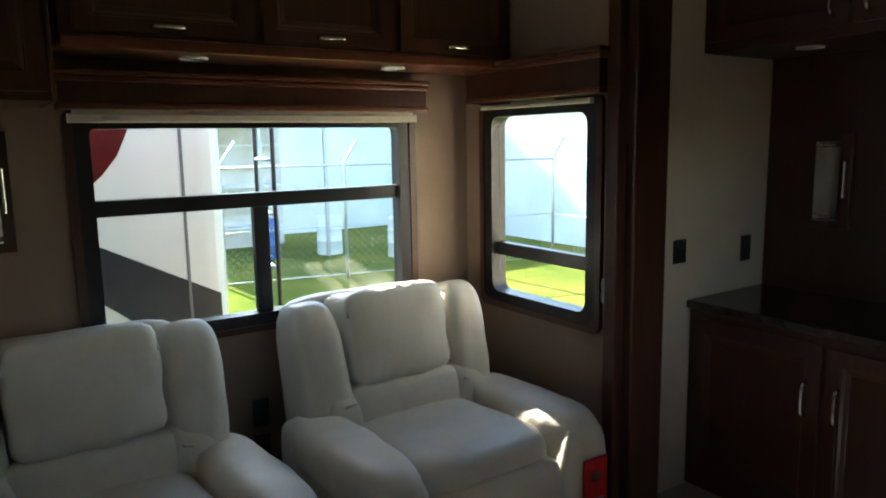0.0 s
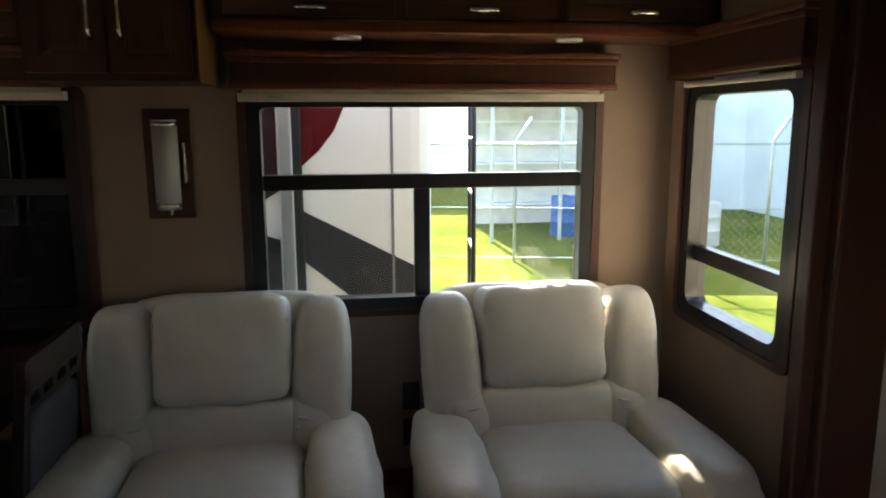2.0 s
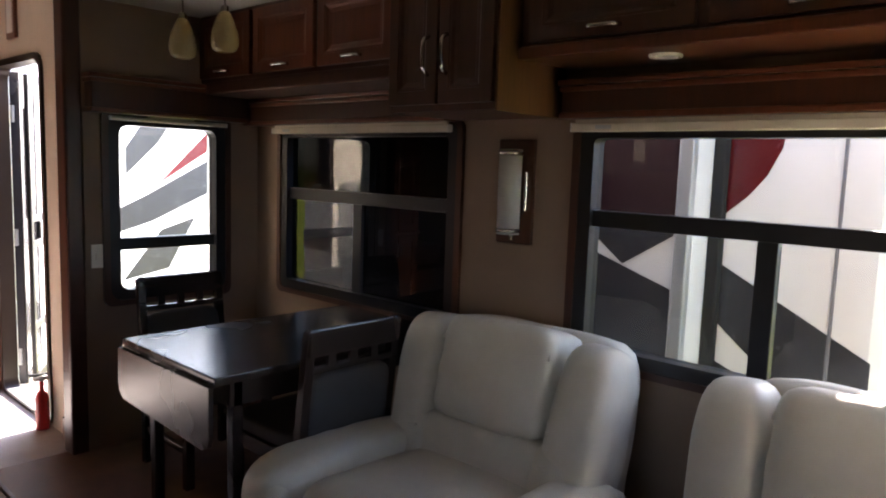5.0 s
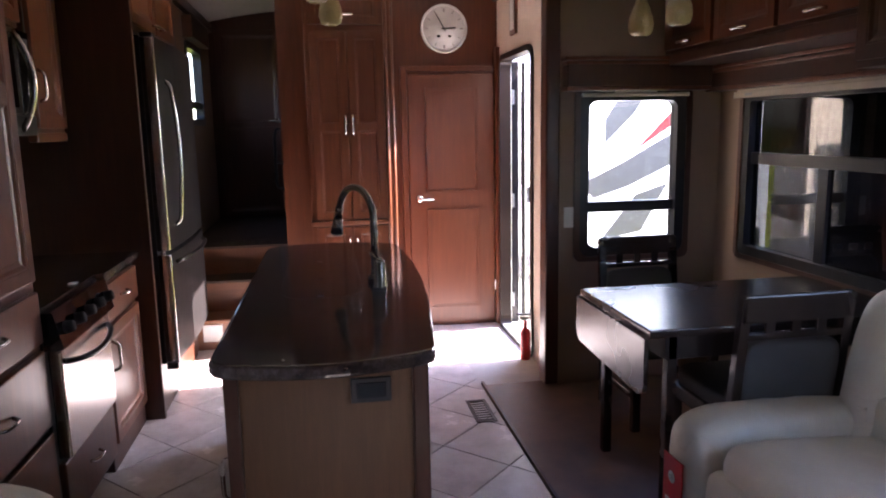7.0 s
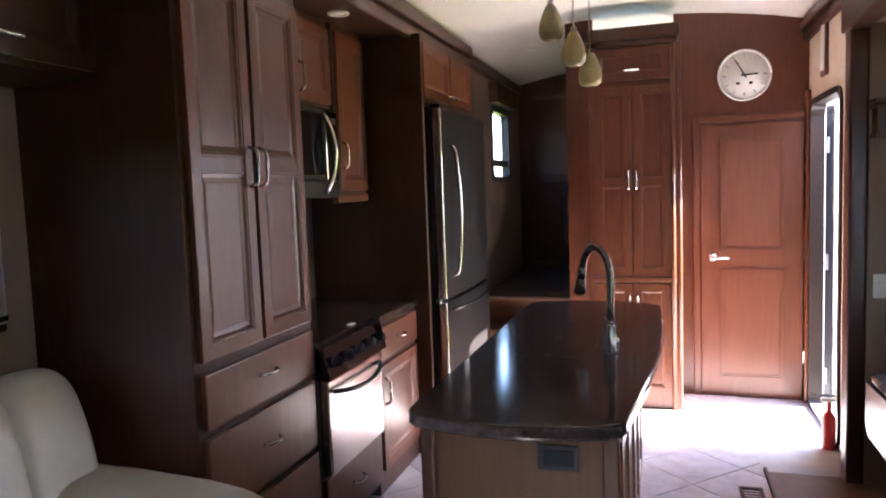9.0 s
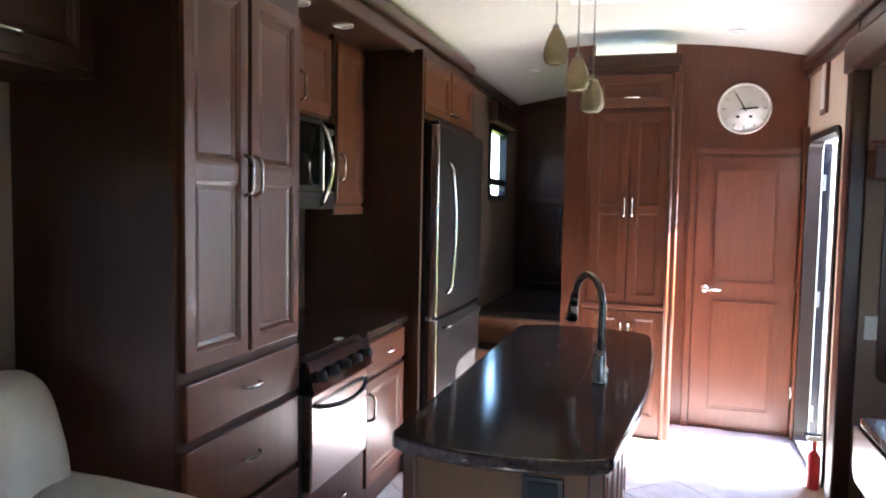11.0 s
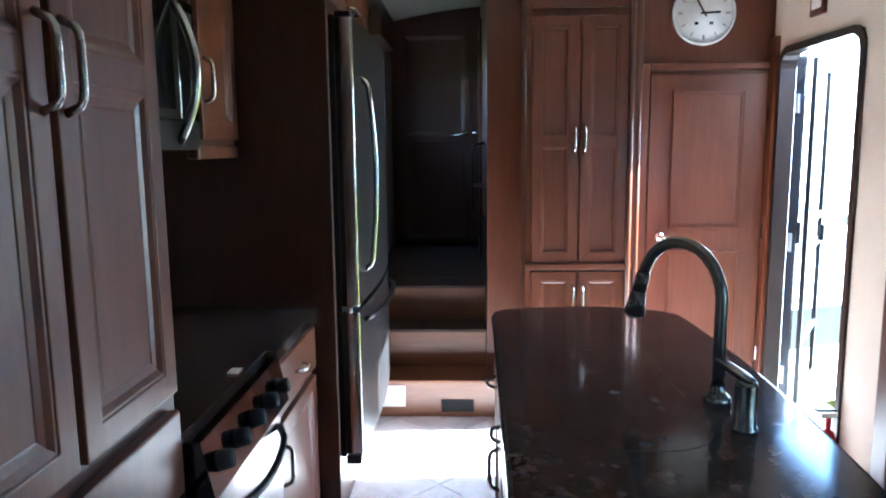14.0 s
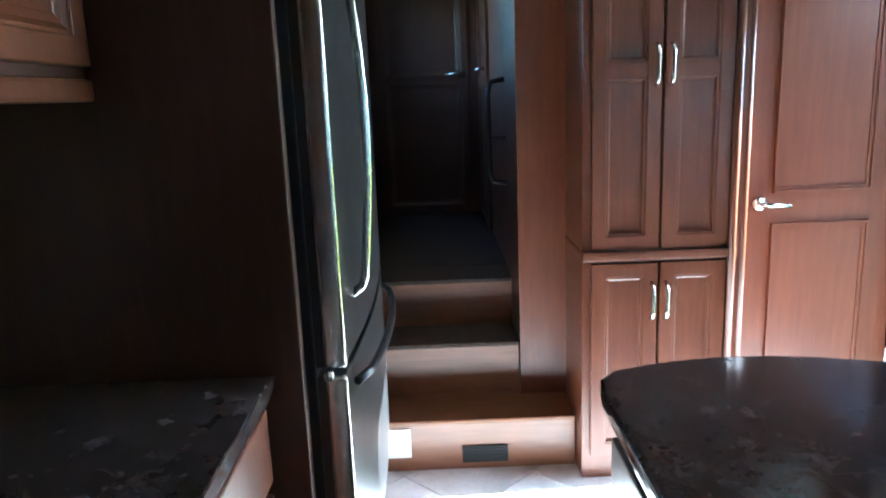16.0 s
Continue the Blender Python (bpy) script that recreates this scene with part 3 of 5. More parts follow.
frame_door(c, -0.135, 0.11, 1.69, 2.18, 2.35, -1, "y", CHERRY_DARK_SHADED, (-0.095, 1.86, "v"))
part("side_panel", bx(0.12, 0.13, 2.34, 2.75, 1.66, 2.2, 0.003), PANEL, c, "pale wood end panel")
c = cabinet("overhead_cabinet", -1.92, -0.41, 2.40, 2.75, 1.86, 2.2, CHERRY_DARK_SHADED, "cherry overhead cabinet with three doors above the dinette window")
for a, b in ((-1.9, -1.43), (-1.4, -0.93), (-0.90, -0.43)):
    frame_door(c, a, b, 1.88, 2.18, 2.40, -1, "y", CHERRY, ((a + b) / 2, 1.905, "h"))
part("light_rail", bx(-1.92, -0.41, 2.38, 2.75, 1.80, 1.86, 0.01), CHERRY_DARK_SHADED, c)


def puck(x, y, z, label="round white recessed light, switched off", r=0.05):
    ob = thing("recessed_light", (x, y, z), label, "light", "recessed lights")
    part("bezel", smooth(lathe([(r * 0.72, 0.0), (r * 0.75, -0.008), (r, -0.008), (r * 1.02, 0.0)])), WHITE, ob)
    part("lens", smooth(lathe([(0.0001, -0.004), (r * 0.4, -0.0045), (r * 0.73, -0.002), (r * 0.73, 0.0)])), FROSTED, ob)


for x, y, z in ((0.60, 2.57, 1.834), (1.42, 2.57, 1.834), (-0.9, -0.6, 2.359), (-1.3, -0.58, 2.359), (2.62, 1.45, 1.859)):
    puck(x, y, z)
for x, y in ((-0.6, 1.1), (-2.9, 1.3), (-1.9, 0.1), (-3.9, -0.1)):
    puck(x, y, 2.50 + 0.15 * (1 - ((y - 0.65) / 1.25) ** 2) - 0.001)


def sconce(loc, rz):
    ob = thing("wall_sconce", loc, "dark wood wall sconce with an upright frosted glass tube", "sconce", "wall sconces", rz)
    part("backplate", bx(-0.085, 0.085, -0.022, 0, -0.205, 0.205, 0.005), CHERRY_DARK_SHADED, ob)
    part("shade", smooth(cyl(bmesh.new(), (0, -0.055, -0.165), (0, -0.055, 0.165), 0.045, seg=28)), FROSTED, ob, "frosted glass tube")
    for z in (-0.15, 0.15):
        part("band", smooth(cyl(bmesh.new(), (0, -0.055, z - 0.008), (0, -0.055, z + 0.008), 0.048, seg=28)), NICKEL, ob, "nickel band")
    part("finial", smooth(cyl(bmesh.new(), (0, -0.03, -0.19), (0, -0.03, -0.165), 0.01)), NICKEL, ob)
    part("rod", cyl(bmesh.new(), (0.06, -0.03, -0.07), (0.06, -0.03, 0.08), 0.006), NICKEL, ob)


sconce((-0.075, 2.75, 1.38), 0)
sconce((2.95, 1.50, 1.33), -90)
sconce((0.27, BACK, 1.33), 180)


def plate(name, loc, rz, label, category, col, w=0.07, h=0.115, toggles=1):
    ob = thing(name, loc, label, category, "", rz)
    part("cover", bx(-w / 2, w / 2, -0.007, 0, -h / 2, h / 2, 0.003), col, ob)
    for k in range(toggles):
        part("rocker", bx(-0.016, 0.016, -0.011, -0.006, (k - (toggles - 1) / 2) * 0.045 - 0.016, (k - (toggles - 1) / 2) * 0.045 + 0.016, 0.002), col, ob)


plate("thermostat", (2.33, 1.80, 1.05), 0, "small black thermostat on the beige wall", "thermostat", BLACK, 0.08, 0.1)
plate("light_switch", (2.80, 1.80, 1.02), 0, "dark light switch in the rear corner", "switch", BLACK)
plate("wall_outlet", (1.93, 1.84, 0.93), -90, "white outlet beside the tall window", "outlet", WHITE, 0.06, 0.1, 2)
plate("wall_outlet", (0.83, 2.75, 0.40), 0, "grey outlet low on the wall between the recliners", "outlet", GREY_FABRIC, 0.07, 0.12, 2)
plate("wall_outlet", (0.83, 2.75, 0.24), 0, "grey outlet low on the wall between the recliners", "outlet", GREY_FABRIC, 0.07, 0.12, 2)
plate("wall_outlet", (-0.9, 2.75, 0.45), 0, "white outlet under the dining table", "outlet", WHITE, 0.07, 0.11, 2)
plate("light_switch", (-1.93, 1.86, 0.98), 90, "white switch beside the dinette end window", "switch", WHITE)


# ---- recliners ----
def recliner(loc, rz, label, tag_side):
    ob = thing("recliner", loc, label, "recliner", "cream recliners", rz)
    part("base", bx(-0.40, 0.40, -0.36, 0.36, 0.03, 0.30, 0.03), LEATHER, ob)
    part("seat", smooth(pillow((0.56, 0.74, 0.24), (0, -0.14, 0.36), -4, n=5, seed=1)), LEATHER, ob)
    part("footrest", smooth(pillow((0.56, 0.12, 0.34), (0, -0.47, 0.24), 0, n=5, seed=2)), LEATHER, ob)
    part("lumbar", smooth(pillow((0.62, 0.28, 0.40), (0, 0.175, 0.375), -14, n=6, seed=3)), LEATHER, ob)
    part("head_cushion", smooth(pillow((0.465, 0.25, 0.375), (0, 0.25, 0.74), -14, n=8, seed=4, puff=0.12, wob=0.012)), LEATHER, ob)
    part("back_shell", smooth(pillow((0.80, 0.16, 0.85), (0, 0.39, 0.475), -12, n=7, seed=5)), LEATHER, ob)
    for s in (-1, 1):
        part("wing", smooth(pillow((0.21, 0.30, 0.60), (s * 0.338, 0.245, 0.61), -14, s * 3, n=3.6, seed=6 + s)), LEATHER, ob)
        part("wing_root", smooth(pillow((0.20, 0.24, 0.30), (s * 0.30, 0.16, 0.44), -14, 0, n=3.0, seed=9 + s)), LEATHER, ob)
        part("armrest", smooth(pillow((0.235, 0.80, 0.20), (s * 0.395, -0.14, 0.425), -2, 0, n=3.2, wob=0.012, seed=12 + s)), LEATHER, ob)
        part("side", smooth(pillow((0.20, 0.80, 0.42), (s * 0.39, -0.10, 0.26), 0, 0, n=8, wob=0.003, seed=15 + s)), LEATHER, ob)
        part("arm_front", smooth(pillow((0.215, 0.13, 0.44), (s * 0.395, -0.475, 0.275), 0, 0, n=3.4, wob=0.006, seed=18 + s)), LEATHER, ob)
        for k in range(3):
            a = radians(20 + 25 * k)
            fold = [(s * (0.235 + (0.02 + 0.035 * q) * math.cos(a)), 0.055 + 0.004 * k + 0.03 * q * 0.3, 0.545 - 0.10 * k * 0.3 - (0.02 + 0.035 * q) * math.sin(a) * 0.8) for q in range(4)]
            part("fold", smooth(tube(fold, 0.006, 6)), LEATHER, ob)
        for q in (-1, 1):
            part("gather", smooth(tube([(s * 0.18 + q * 0.018, 0.215, 0.915), (s * 0.185 + q * 0.03, 0.19, 0.89), (s * 0.19 + q * 0.035, 0.165, 0.85)], 0.006, 6)), LEATHER, ob)
    for x in (-0.33, 0.33):
        for y in (-0.28, 0.28):
            part("foot", cyl(bmesh.new(), (x, y, 0.006), (x, y, 0.05), 0.025), RUBBER, ob)
    t = part("hang_tag", bx(tag_side * 0.40 - 0.06, tag_side * 0.40 + 0.06, -0.556, -0.551, 0.13, 0.37, 0.001), RED, ob, "red card tag")
    part("emblem", cyl(bmesh.new(), (tag_side * 0.40, -0.556, 0.30), (tag_side * 0.40, -0.559, 0.30), 0.022), NICKEL, t)
    part("print_line", bx(tag_side * 0.40 - 0.04, tag_side * 0.40 + 0.04, -0.5585, -0.556, 0.20, 0.215), WHITE, t)
    return ob


recliner((0.145, 2.20, 0.0), 2, "cream leather recliner with split back cushion beside the dining table", -1)
recliner((1.29, 2.20, 0.0), 0, "cream leather recliner in sunlight below the wide window", 1)

# ---- dining table and chairs ----
tb = thing("dining_table", (-0.76, 2.15, 0), "espresso drop-leaf dining table with one leaf hanging", "table")
part("tabletop", bx(-0.35, 0.35, -0.53, 0.58, 0.735, 0.765, 0.006), ESPRESSO, tb)
part("drop_leaf", merge(prism([(-0.34, 0.735), (-0.34, 0.60), (-0.33, 0.565), (-0.30, 0.54), (0.30, 0.515), (0.335, 0.53), (0.345, 0.56), (0.345, 0.735)], -0.55, -0.532, "y")), ESPRESSO, tb, "hanging table leaf")
part("apron", merge(bx(-0.30, 0.30, -0.45, -0.43, 0.64, 0.735), bx(-0.30, 0.30, 0.5, 0.52, 0.64, 0.735), bx(-0.31, -0.29, -0.45, 0.52, 0.64, 0.735), bx(0.29, 0.31, -0.45, 0.52, 0.64, 0.735)), ESPRESSO, tb)
for x in (-0.29, 0.29):
    for y in (-0.42, 0.5):
        part("leg", bx(x - 0.02, x + 0.02, y - 0.02, y + 0.02, 0.006, 0.735, 0.005), ESPRESSO, tb)


def dining_chair(loc, rz, label):
    ob = thing("dining_chair", loc, label, "chair", "chairs at the dining table", rz)
    part("seat", smooth(pillow((0.44, 0.42, 0.08), (0, -0.02, 0.465), 0, n=5)), GREY_FABRIC, ob, "grey padded seat")
    part("seat_frame", bx(-0.22, 0.22, -0.22, 0.20, 0.37, 0.43, 0.005), ESPRESSO, ob)
    part("back_pad", smooth(pillow((0.37, 0.06, 0.32), (0, 0.22, 0.57), -6, n=7)), GREY_FABRIC, ob, "grey padded back")
    part("top_rail", bx(-0.21, 0.21, 0.245, 0.275, 0.80, 0.90, 0.008), ESPRESSO, ob)
    part("mid_rail", bx(-0.19, 0.19, 0.235, 0.26, 0.735, 0.76, 0.004), ESPRESSO, ob)
    for x in (-0.1, 0.0, 0.1):
        part("slat", bx(x - 0.018, x + 0.018, 0.245, 0.26, 0.755, 0.81, 0.003), ESPRESSO, ob)
    for x in (-0.2, 0.2):
        part("leg", merge(bx(x - 0.018, x + 0.018, 0.19, 0.225, 0.006, 0.46, 0.004), prism([(0.19, 0.45), (0.225, 0.45), (0.275, 0.89), (0.245, 0.89)], x - 0.018, x + 0.018, "x")), ESPRESSO, ob)
        part("leg", bx(x - 0.02, x + 0.02, -0.22, -0.18, 0.006, 0.40, 0.004), ESPRESSO, ob)
        part("stretcher", bx(x - 0.01, x + 0.01, -0.19, 0.20, 0.16, 0.19, 0.003), ESPRESSO, ob)
    return ob


dining_chair((-0.57, 2.12, 0), -90, "espresso dining chair with grey padded back beside the recliner")
dining_chair((-1.42, 2.15, 0), 90, "espresso dining chair with grey seat below the end window")


def pendant(loc, drop, name="pendant_light", label="seeded amber glass teardrop pendant on a thin rod", group="pendants"):
    """loc is the tip's place; drop the rod's length."""
    ob = thing(name, loc, label, "pendant light", group)
    part("shade", smooth(lathe([(0.028, 0.0), (0.046, 0.01), (0.054, 0.04), (0.05, 0.075), (0.036, 0.115), (0.022, 0.145), (0.018, 0.15), (0.02, 0.14), (0.033, 0.11), (0.046, 0.075), (0.049, 0.04), (0.04, 0.012), (0.026, 0.004)])), AMBER, ob, "seeded amber glass shade")
    part("socket", cyl(bmesh.new(), (0, 0, 0.09), (0, 0, 0.17), 0.014), NICKEL, ob)
    part("rod", cyl(bmesh.new(), (0, 0, 0.165), (0, 0, drop), 0.004, seg=8), NICKEL, ob)
    return ob


for (x, y, z) in ((-1.48, 0.57, 1.95), (-1.38, 0.51, 2.03), (-1.32, 0.42, 2.14)):
    pendant((x, y, z), 2.615 - z, group="island pendants")
solid("pendant_canopy", bx(-1.58, -1.22, 0.40, 0.60, 2.60, 2.66, 0.01), CHERRY, "small cherry wood ceiling plate carrying three pendants", "canopy")
for (x, y, z) in ((-1.03, 1.84, 1.85), (-0.86, 1.92, 1.87)):
    pendant((x, y, z), 2.185 - z, group="dinette pendants")
solid("pendant_canopy", smooth(lathe([(0.0001, 2.165), (0.05, 2.165), (0.11, 2.18), (0.115, 2.2)], loc=(-0.95, 1.88, 0))), NICKEL, "round nickel ceiling plate carrying two pendants", "canopy")

# ---- kitchen ----
PF = -0.48
c = cabinet("pantry_cabinet", -0.68, 0.07, BACK, PF, 0.0, 2.36, CHERRY_DARK_SHADED, "tall dark cherry pantry with two doors over two wide drawers")
for a, b, hu in ((-0.655, -0.315, -0.335), (-0.295, 0.045, -0.275)):
    frame_door(c, a, b, 1.01, 2.225, PF, 1, "y", CHERRY, (hu, 1.612, "v"), 2)
for v0, v1 in ((0.795, 0.972), (0.50, 0.768), (0.14, 0.475)):
    d = part("drawer", bx(-0.655, 0.045, PF, PF + 0.022, v0, v1, 0.006), CHERRY, c)
    part("handle", smooth(tube([(-0.305 + 0.055 * s, PF + 0.022 + 0.03 * (1 - s ** 4), (v0 + v1) / 2 + 0.012) for s in (-1, -0.75, -0.5, 0, 0.5, 0.75, 1)], 0.006, 8)), NICKEL, d, "satin nickel handle")
CF = -0.47
c = cabinet("base_cabinet", -1.88, -1.30, BACK, CF, 0.0, 0.865, CHERRY_DARK_SHADED, "cherry base cabinet with a drawer over one door beside the range")
d = part("drawer", bx(-1.86, -1.33, CF, CF + 0.022, 0.68, 0.84, 0.006), CHERRY, c)
part("handle", smooth(tube([(-1.595 + 0.05 * s, CF + 0.022 + 0.03 * (1 - s ** 4), 0.76) for s in (-1, -0.75, -0.5, 0, 0.5, 0.75, 1)], 0.006, 8)), NICKEL, d, "satin nickel handle")
frame_door(c, -1.86, -1.33, 0.12, 0.65, CF, 1, "y", CHERRY, (-1.36, 0.52, "v"))
solid("countertop", prism([(-0.684, BACK), (-1.882, BACK), (-1.882, -0.435), (-1.295, -0.435), (-1.295, -0.468), (-0.684, -0.468)], 0.866, 0.905, "z", 0.006), GRANITE, "polished brown granite countertop over the base cabinets", "countertop")
solid("sponge_packet", bx(-1.12, -1.075, -0.51, -0.48, 0.906, 0.911, 0.003), WHITE, "small white packet on the granite counter", "packet")

rg = thing("gas_range", (-0.985, -0.5, 0), "built-in steel range with black glass, knobs and curved handle", "range")
part("body", bx(-0.31, 0.31, -0.5, 0.03, 0.06, 0.86, 0.004), BLACK, rg)
part("control_panel", prism([(0.03, 0.755), (0.095, 0.76), (0.068, 0.888), (0.03, 0.888)], -0.305, 0.305, "x"), BLACK_GLASS, rg, "black control panel")
for k in range(5):
    x = -0.24 + 0.12 * k
    part("knob", smooth(cyl(bmesh.new(), (x, 0.078, 0.82), (x, 0.112, 0.828), 0.024, 0.02)), RUBBER, rg, "black knob")
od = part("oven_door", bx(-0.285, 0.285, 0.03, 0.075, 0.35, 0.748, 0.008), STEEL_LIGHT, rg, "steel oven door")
part("handle", smooth(tube([(-0.25 + 0.0625 * k, 0.08 + 0.045 * math.sin(math.pi * k / 8) ** 0.5, 0.70 - 0.025 * math.sin(math.pi * k / 8)) for k in range(9)], 0.011)), BLACK, od, "black curved handle")
ld = part("lower_drawer", bx(-0.295, 0.295, 0.03, 0.055, 0.10, 0.335, 0.006), CHERRY, rg, "cherry wood drawer front")
part("handle", smooth(tube([(0.055 * q, 0.055 + 0.03 * (1 - q ** 4), 0.23) for q in (-1, -0.75, -0.5, 0, 0.5, 0.75, 1)], 0.006, 8)), NICKEL, ld, "satin nickel handle")

c = cabinet("overhead_cabinet", -1.445, -0.685, BACK, -0.72, 1.93, 2.36, CHERRY_DARK_SHADED, "cherry overhead cabinet above the microwave")
frame_door(c, -1.43, -1.075, 1.95, 2.32, -0.72, 1, "y", CHERRY, (-1.105, 2.05, "v"))
frame_door(c, -1.055, -0.70, 1.95, 2.32, -0.72, 1, "y", CHERRY, (-1.025, 2.05, "v"))
# body in the darker cherry to offset sun bounce falling on it
c = cabinet("overhead_cabinet", -1.82, -1.452, BACK, -0.70, 1.485, 2.36, CHERRY_DARK_SHADED, "cherry overhead cabinet beside the microwave")
frame_door(c, -1.805, -1.468, 1.52, 2.32, -0.70, 1, "y", CHERRY, (-1.495, 1.70, "v"))
part("light_rail", bx(-1.825, -1.448, -0.73, -0.69, 1.46, 1.50, 0.008), CHERRY, c)
mw = thing("microwave", (-1.068, -0.72, 1.49), "steel over-range microwave with a bowed bright handle", "microwave")
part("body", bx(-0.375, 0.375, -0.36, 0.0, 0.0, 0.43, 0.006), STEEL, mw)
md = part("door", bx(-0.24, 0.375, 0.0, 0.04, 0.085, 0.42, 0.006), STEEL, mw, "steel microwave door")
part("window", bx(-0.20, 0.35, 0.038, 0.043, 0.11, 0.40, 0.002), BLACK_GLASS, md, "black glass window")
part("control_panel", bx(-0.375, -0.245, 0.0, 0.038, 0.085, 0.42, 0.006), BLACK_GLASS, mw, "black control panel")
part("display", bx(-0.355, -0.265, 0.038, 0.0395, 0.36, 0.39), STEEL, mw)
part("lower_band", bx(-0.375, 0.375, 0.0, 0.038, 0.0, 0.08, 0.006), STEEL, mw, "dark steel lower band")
part("handle", smooth(tube([(-0.22, 0.035 + 0.062 * math.sin(math.pi * k / 14) ** 0.8, 0.02 + 0.39 * k / 14) for k in range(15)], 0.013)), NICKEL, md, "bright bowed handle")

structure("panel_fridge_side", bx(-1.92, -1.885, BACK, -0.375, 0.0, 2.36, 0.004), CHERRY_DARK_SHADED, "cherry side panel of the refrigerator bay, darkened for shade", "panel")
structure("panel_fridge_far", bx(-3.14, -3.02, BACK, -0.40, 0.0, 2.36, 0.004), CHERRY_DARK_SHADED, "cherry panel beside the steps, darkened for shade", "panel")
c = cabinet("overhead_cabinet", -3.02, -1.92, BACK, -0.40, 2.0, 2.36, CHERRY_DARK_SHADED, "cherry cabinet above the refrigerator")
frame_door(c, -2.99, -2.48, 2.03, 2.33, -0.40, 1, "y", CHERRY, (-2.51, 2.07, "h"))
frame_door(c, -2.46, -1.95, 2.03, 2.33, -0.40, 1, "y", CHERRY, (-2.43, 2.07, "h"))

fr = thing("refrigerator", (-2.47, -0.33, 0), "tall dark steel refrigerator with a bowed handle and bottom freezer", "refrigerator")
part("body", bx(-0.52, 0.52, -0.70, -0.03, 0.28, 1.97, 0.004), BLACK, fr)
part("plinth", bx(-0.52, 0.52, -0.70, -0.06, 0.0, 0.275, 0.004), CHERRY_DARK_SHADED, fr, "dark wood plinth")


def bowed(x0, x1, z0, z1):
    pts = [(x0, -0.03)] + [(x0 + (x1 - x0) * k / 10, 0.03 + 0.022 * math.sin(math.pi * k / 10)) for k in range(11)] + [(x1, -0.03)]
    return prism(pts, z0, z1, "z", 0.004)


def bar_handle(z0, z1, x):
    pts = [(x, 0.035, z0), (x, 0.06, z0 + 0.02)] + [(x, 0.068 + 0.022 * math.sin(math.pi * k / 12), z0 + 0.04 + (z1 - z0 - 0.08) * k / 12) for k in range(13)] + [(x, 0.06, z1 - 0.02), (x, 0.035, z1)]
    return smooth(tube(pts, 0.0105))


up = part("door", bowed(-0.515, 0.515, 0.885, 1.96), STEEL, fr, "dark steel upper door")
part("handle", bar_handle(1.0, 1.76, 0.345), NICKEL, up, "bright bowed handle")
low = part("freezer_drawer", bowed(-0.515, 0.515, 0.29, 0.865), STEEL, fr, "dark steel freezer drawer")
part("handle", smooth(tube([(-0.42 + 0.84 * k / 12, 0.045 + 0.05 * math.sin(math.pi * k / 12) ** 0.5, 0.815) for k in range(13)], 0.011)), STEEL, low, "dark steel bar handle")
# bright nickel strips stand in for light catching the rounded door edges
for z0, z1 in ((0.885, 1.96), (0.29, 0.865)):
    part("lit_door_edge", smooth(bx(0.498, 0.521, -0.012, 0.036, z0, z1, 0.009, 3)), NICKEL, fr, "lit rounded door edge, drawn as a bright nickel strip")
part("hinge", smooth(cyl(bmesh.new(), (0.519, 0.0, 0.875), (0.545, 0.0, 0.875), 0.011)), NICKEL, fr)
part("hinge", bx(0.47, 0.525, -0.03, 0.03, 0.25, 0.285, 0.006), BLACK, fr)
part("hinge_cover", bx(0.44, 0.51, -0.03, 0.03, 1.962, 1.985, 0.006), BLACK, fr)

# island
isl = thing("kitchen_island", (0, 0, 0), "dark veneer kitchen island with drawers along one side", "island")
part("body", bx(-1.72, 0.0, 0.23, 0.75, 0.0, 0.862, 0.004), PANEL, isl)
part("corner_post", bx(-0.02, 0.01, 0.72, 0.765, 0.0, 0.862, 0.006), CHERRY_DARK_SHADED, isl)
part("corner_post", bx(-0.02, 0.01, 0.215, 0.255, 0.0, 0.862, 0.006), CHERRY_DARK_SHADED, isl)
for k in range(4):
    frame_door(isl, -1.70 + 0.42 * k, -1.31 + 0.42 * k, 0.1, 0.82, 0.75, 1, "y", CHERRY)
    frame_door(isl, -1.70 + 0.42 * k, -1.31 + 0.42 * k, 0.1, 0.62, 0.235, -1, "y", CHERRY, (-1.34 + 0.42 * k, 0.52, "v"))
    d = part("drawer", bx(-1.70 + 0.42 * k, -1.31 + 0.42 * k, 0.213, 0.235, 0.65, 0.83, 0.005), CHERRY, isl)
    part("handle", smooth(tube([(-1.505 + 0.42 * k + 0.055 * s, 0.213 - 0.03 * (1 - s ** 4), 0.74) for s in (-1, -0.75, -0.5, 0, 0.5, 0.75, 1)], 0.006, 8)), NICKEL, d, "satin nickel handle")
o = part("outlet_plate", bx(0.0, 0.012, 0.55, 0.66, 0.752, 0.822, 0.003), BLACK, isl, "black outlet plate")
part("outlet_face", bx(0.011, 0.016, 0.565, 0.645, 0.765, 0.809, 0.002), RUBBER, o)
outline = []
for k in range(17):
    q = k / 16
    outline.append((-1.76 + 1.78 * q, 0.82 + 0.075 * math.sin(math.pi * (0.15 + 0.85 * q) ** 0.9) - 0.035 * q))
outline += [(0.05, 0.775), (0.072, 0.735)]
outline += [(0.072 + 0.045 * math.sin(math.pi * k / 8), 0.735 - 0.50 * k / 8) for k in range(1, 8)]
outline += [(0.066, 0.225), (0.045, 0.198), (0.015, 0.185), (-1.74, 0.205), (-1.80, 0.215), (-1.84, 0.25)]
outline += [(-1.845 - 0.045 * math.sin(math.pi * k / 6), 0.25 + 0.51 * k / 6) for k in range(1, 6)]
outline += [(-1.83, 0.785)]
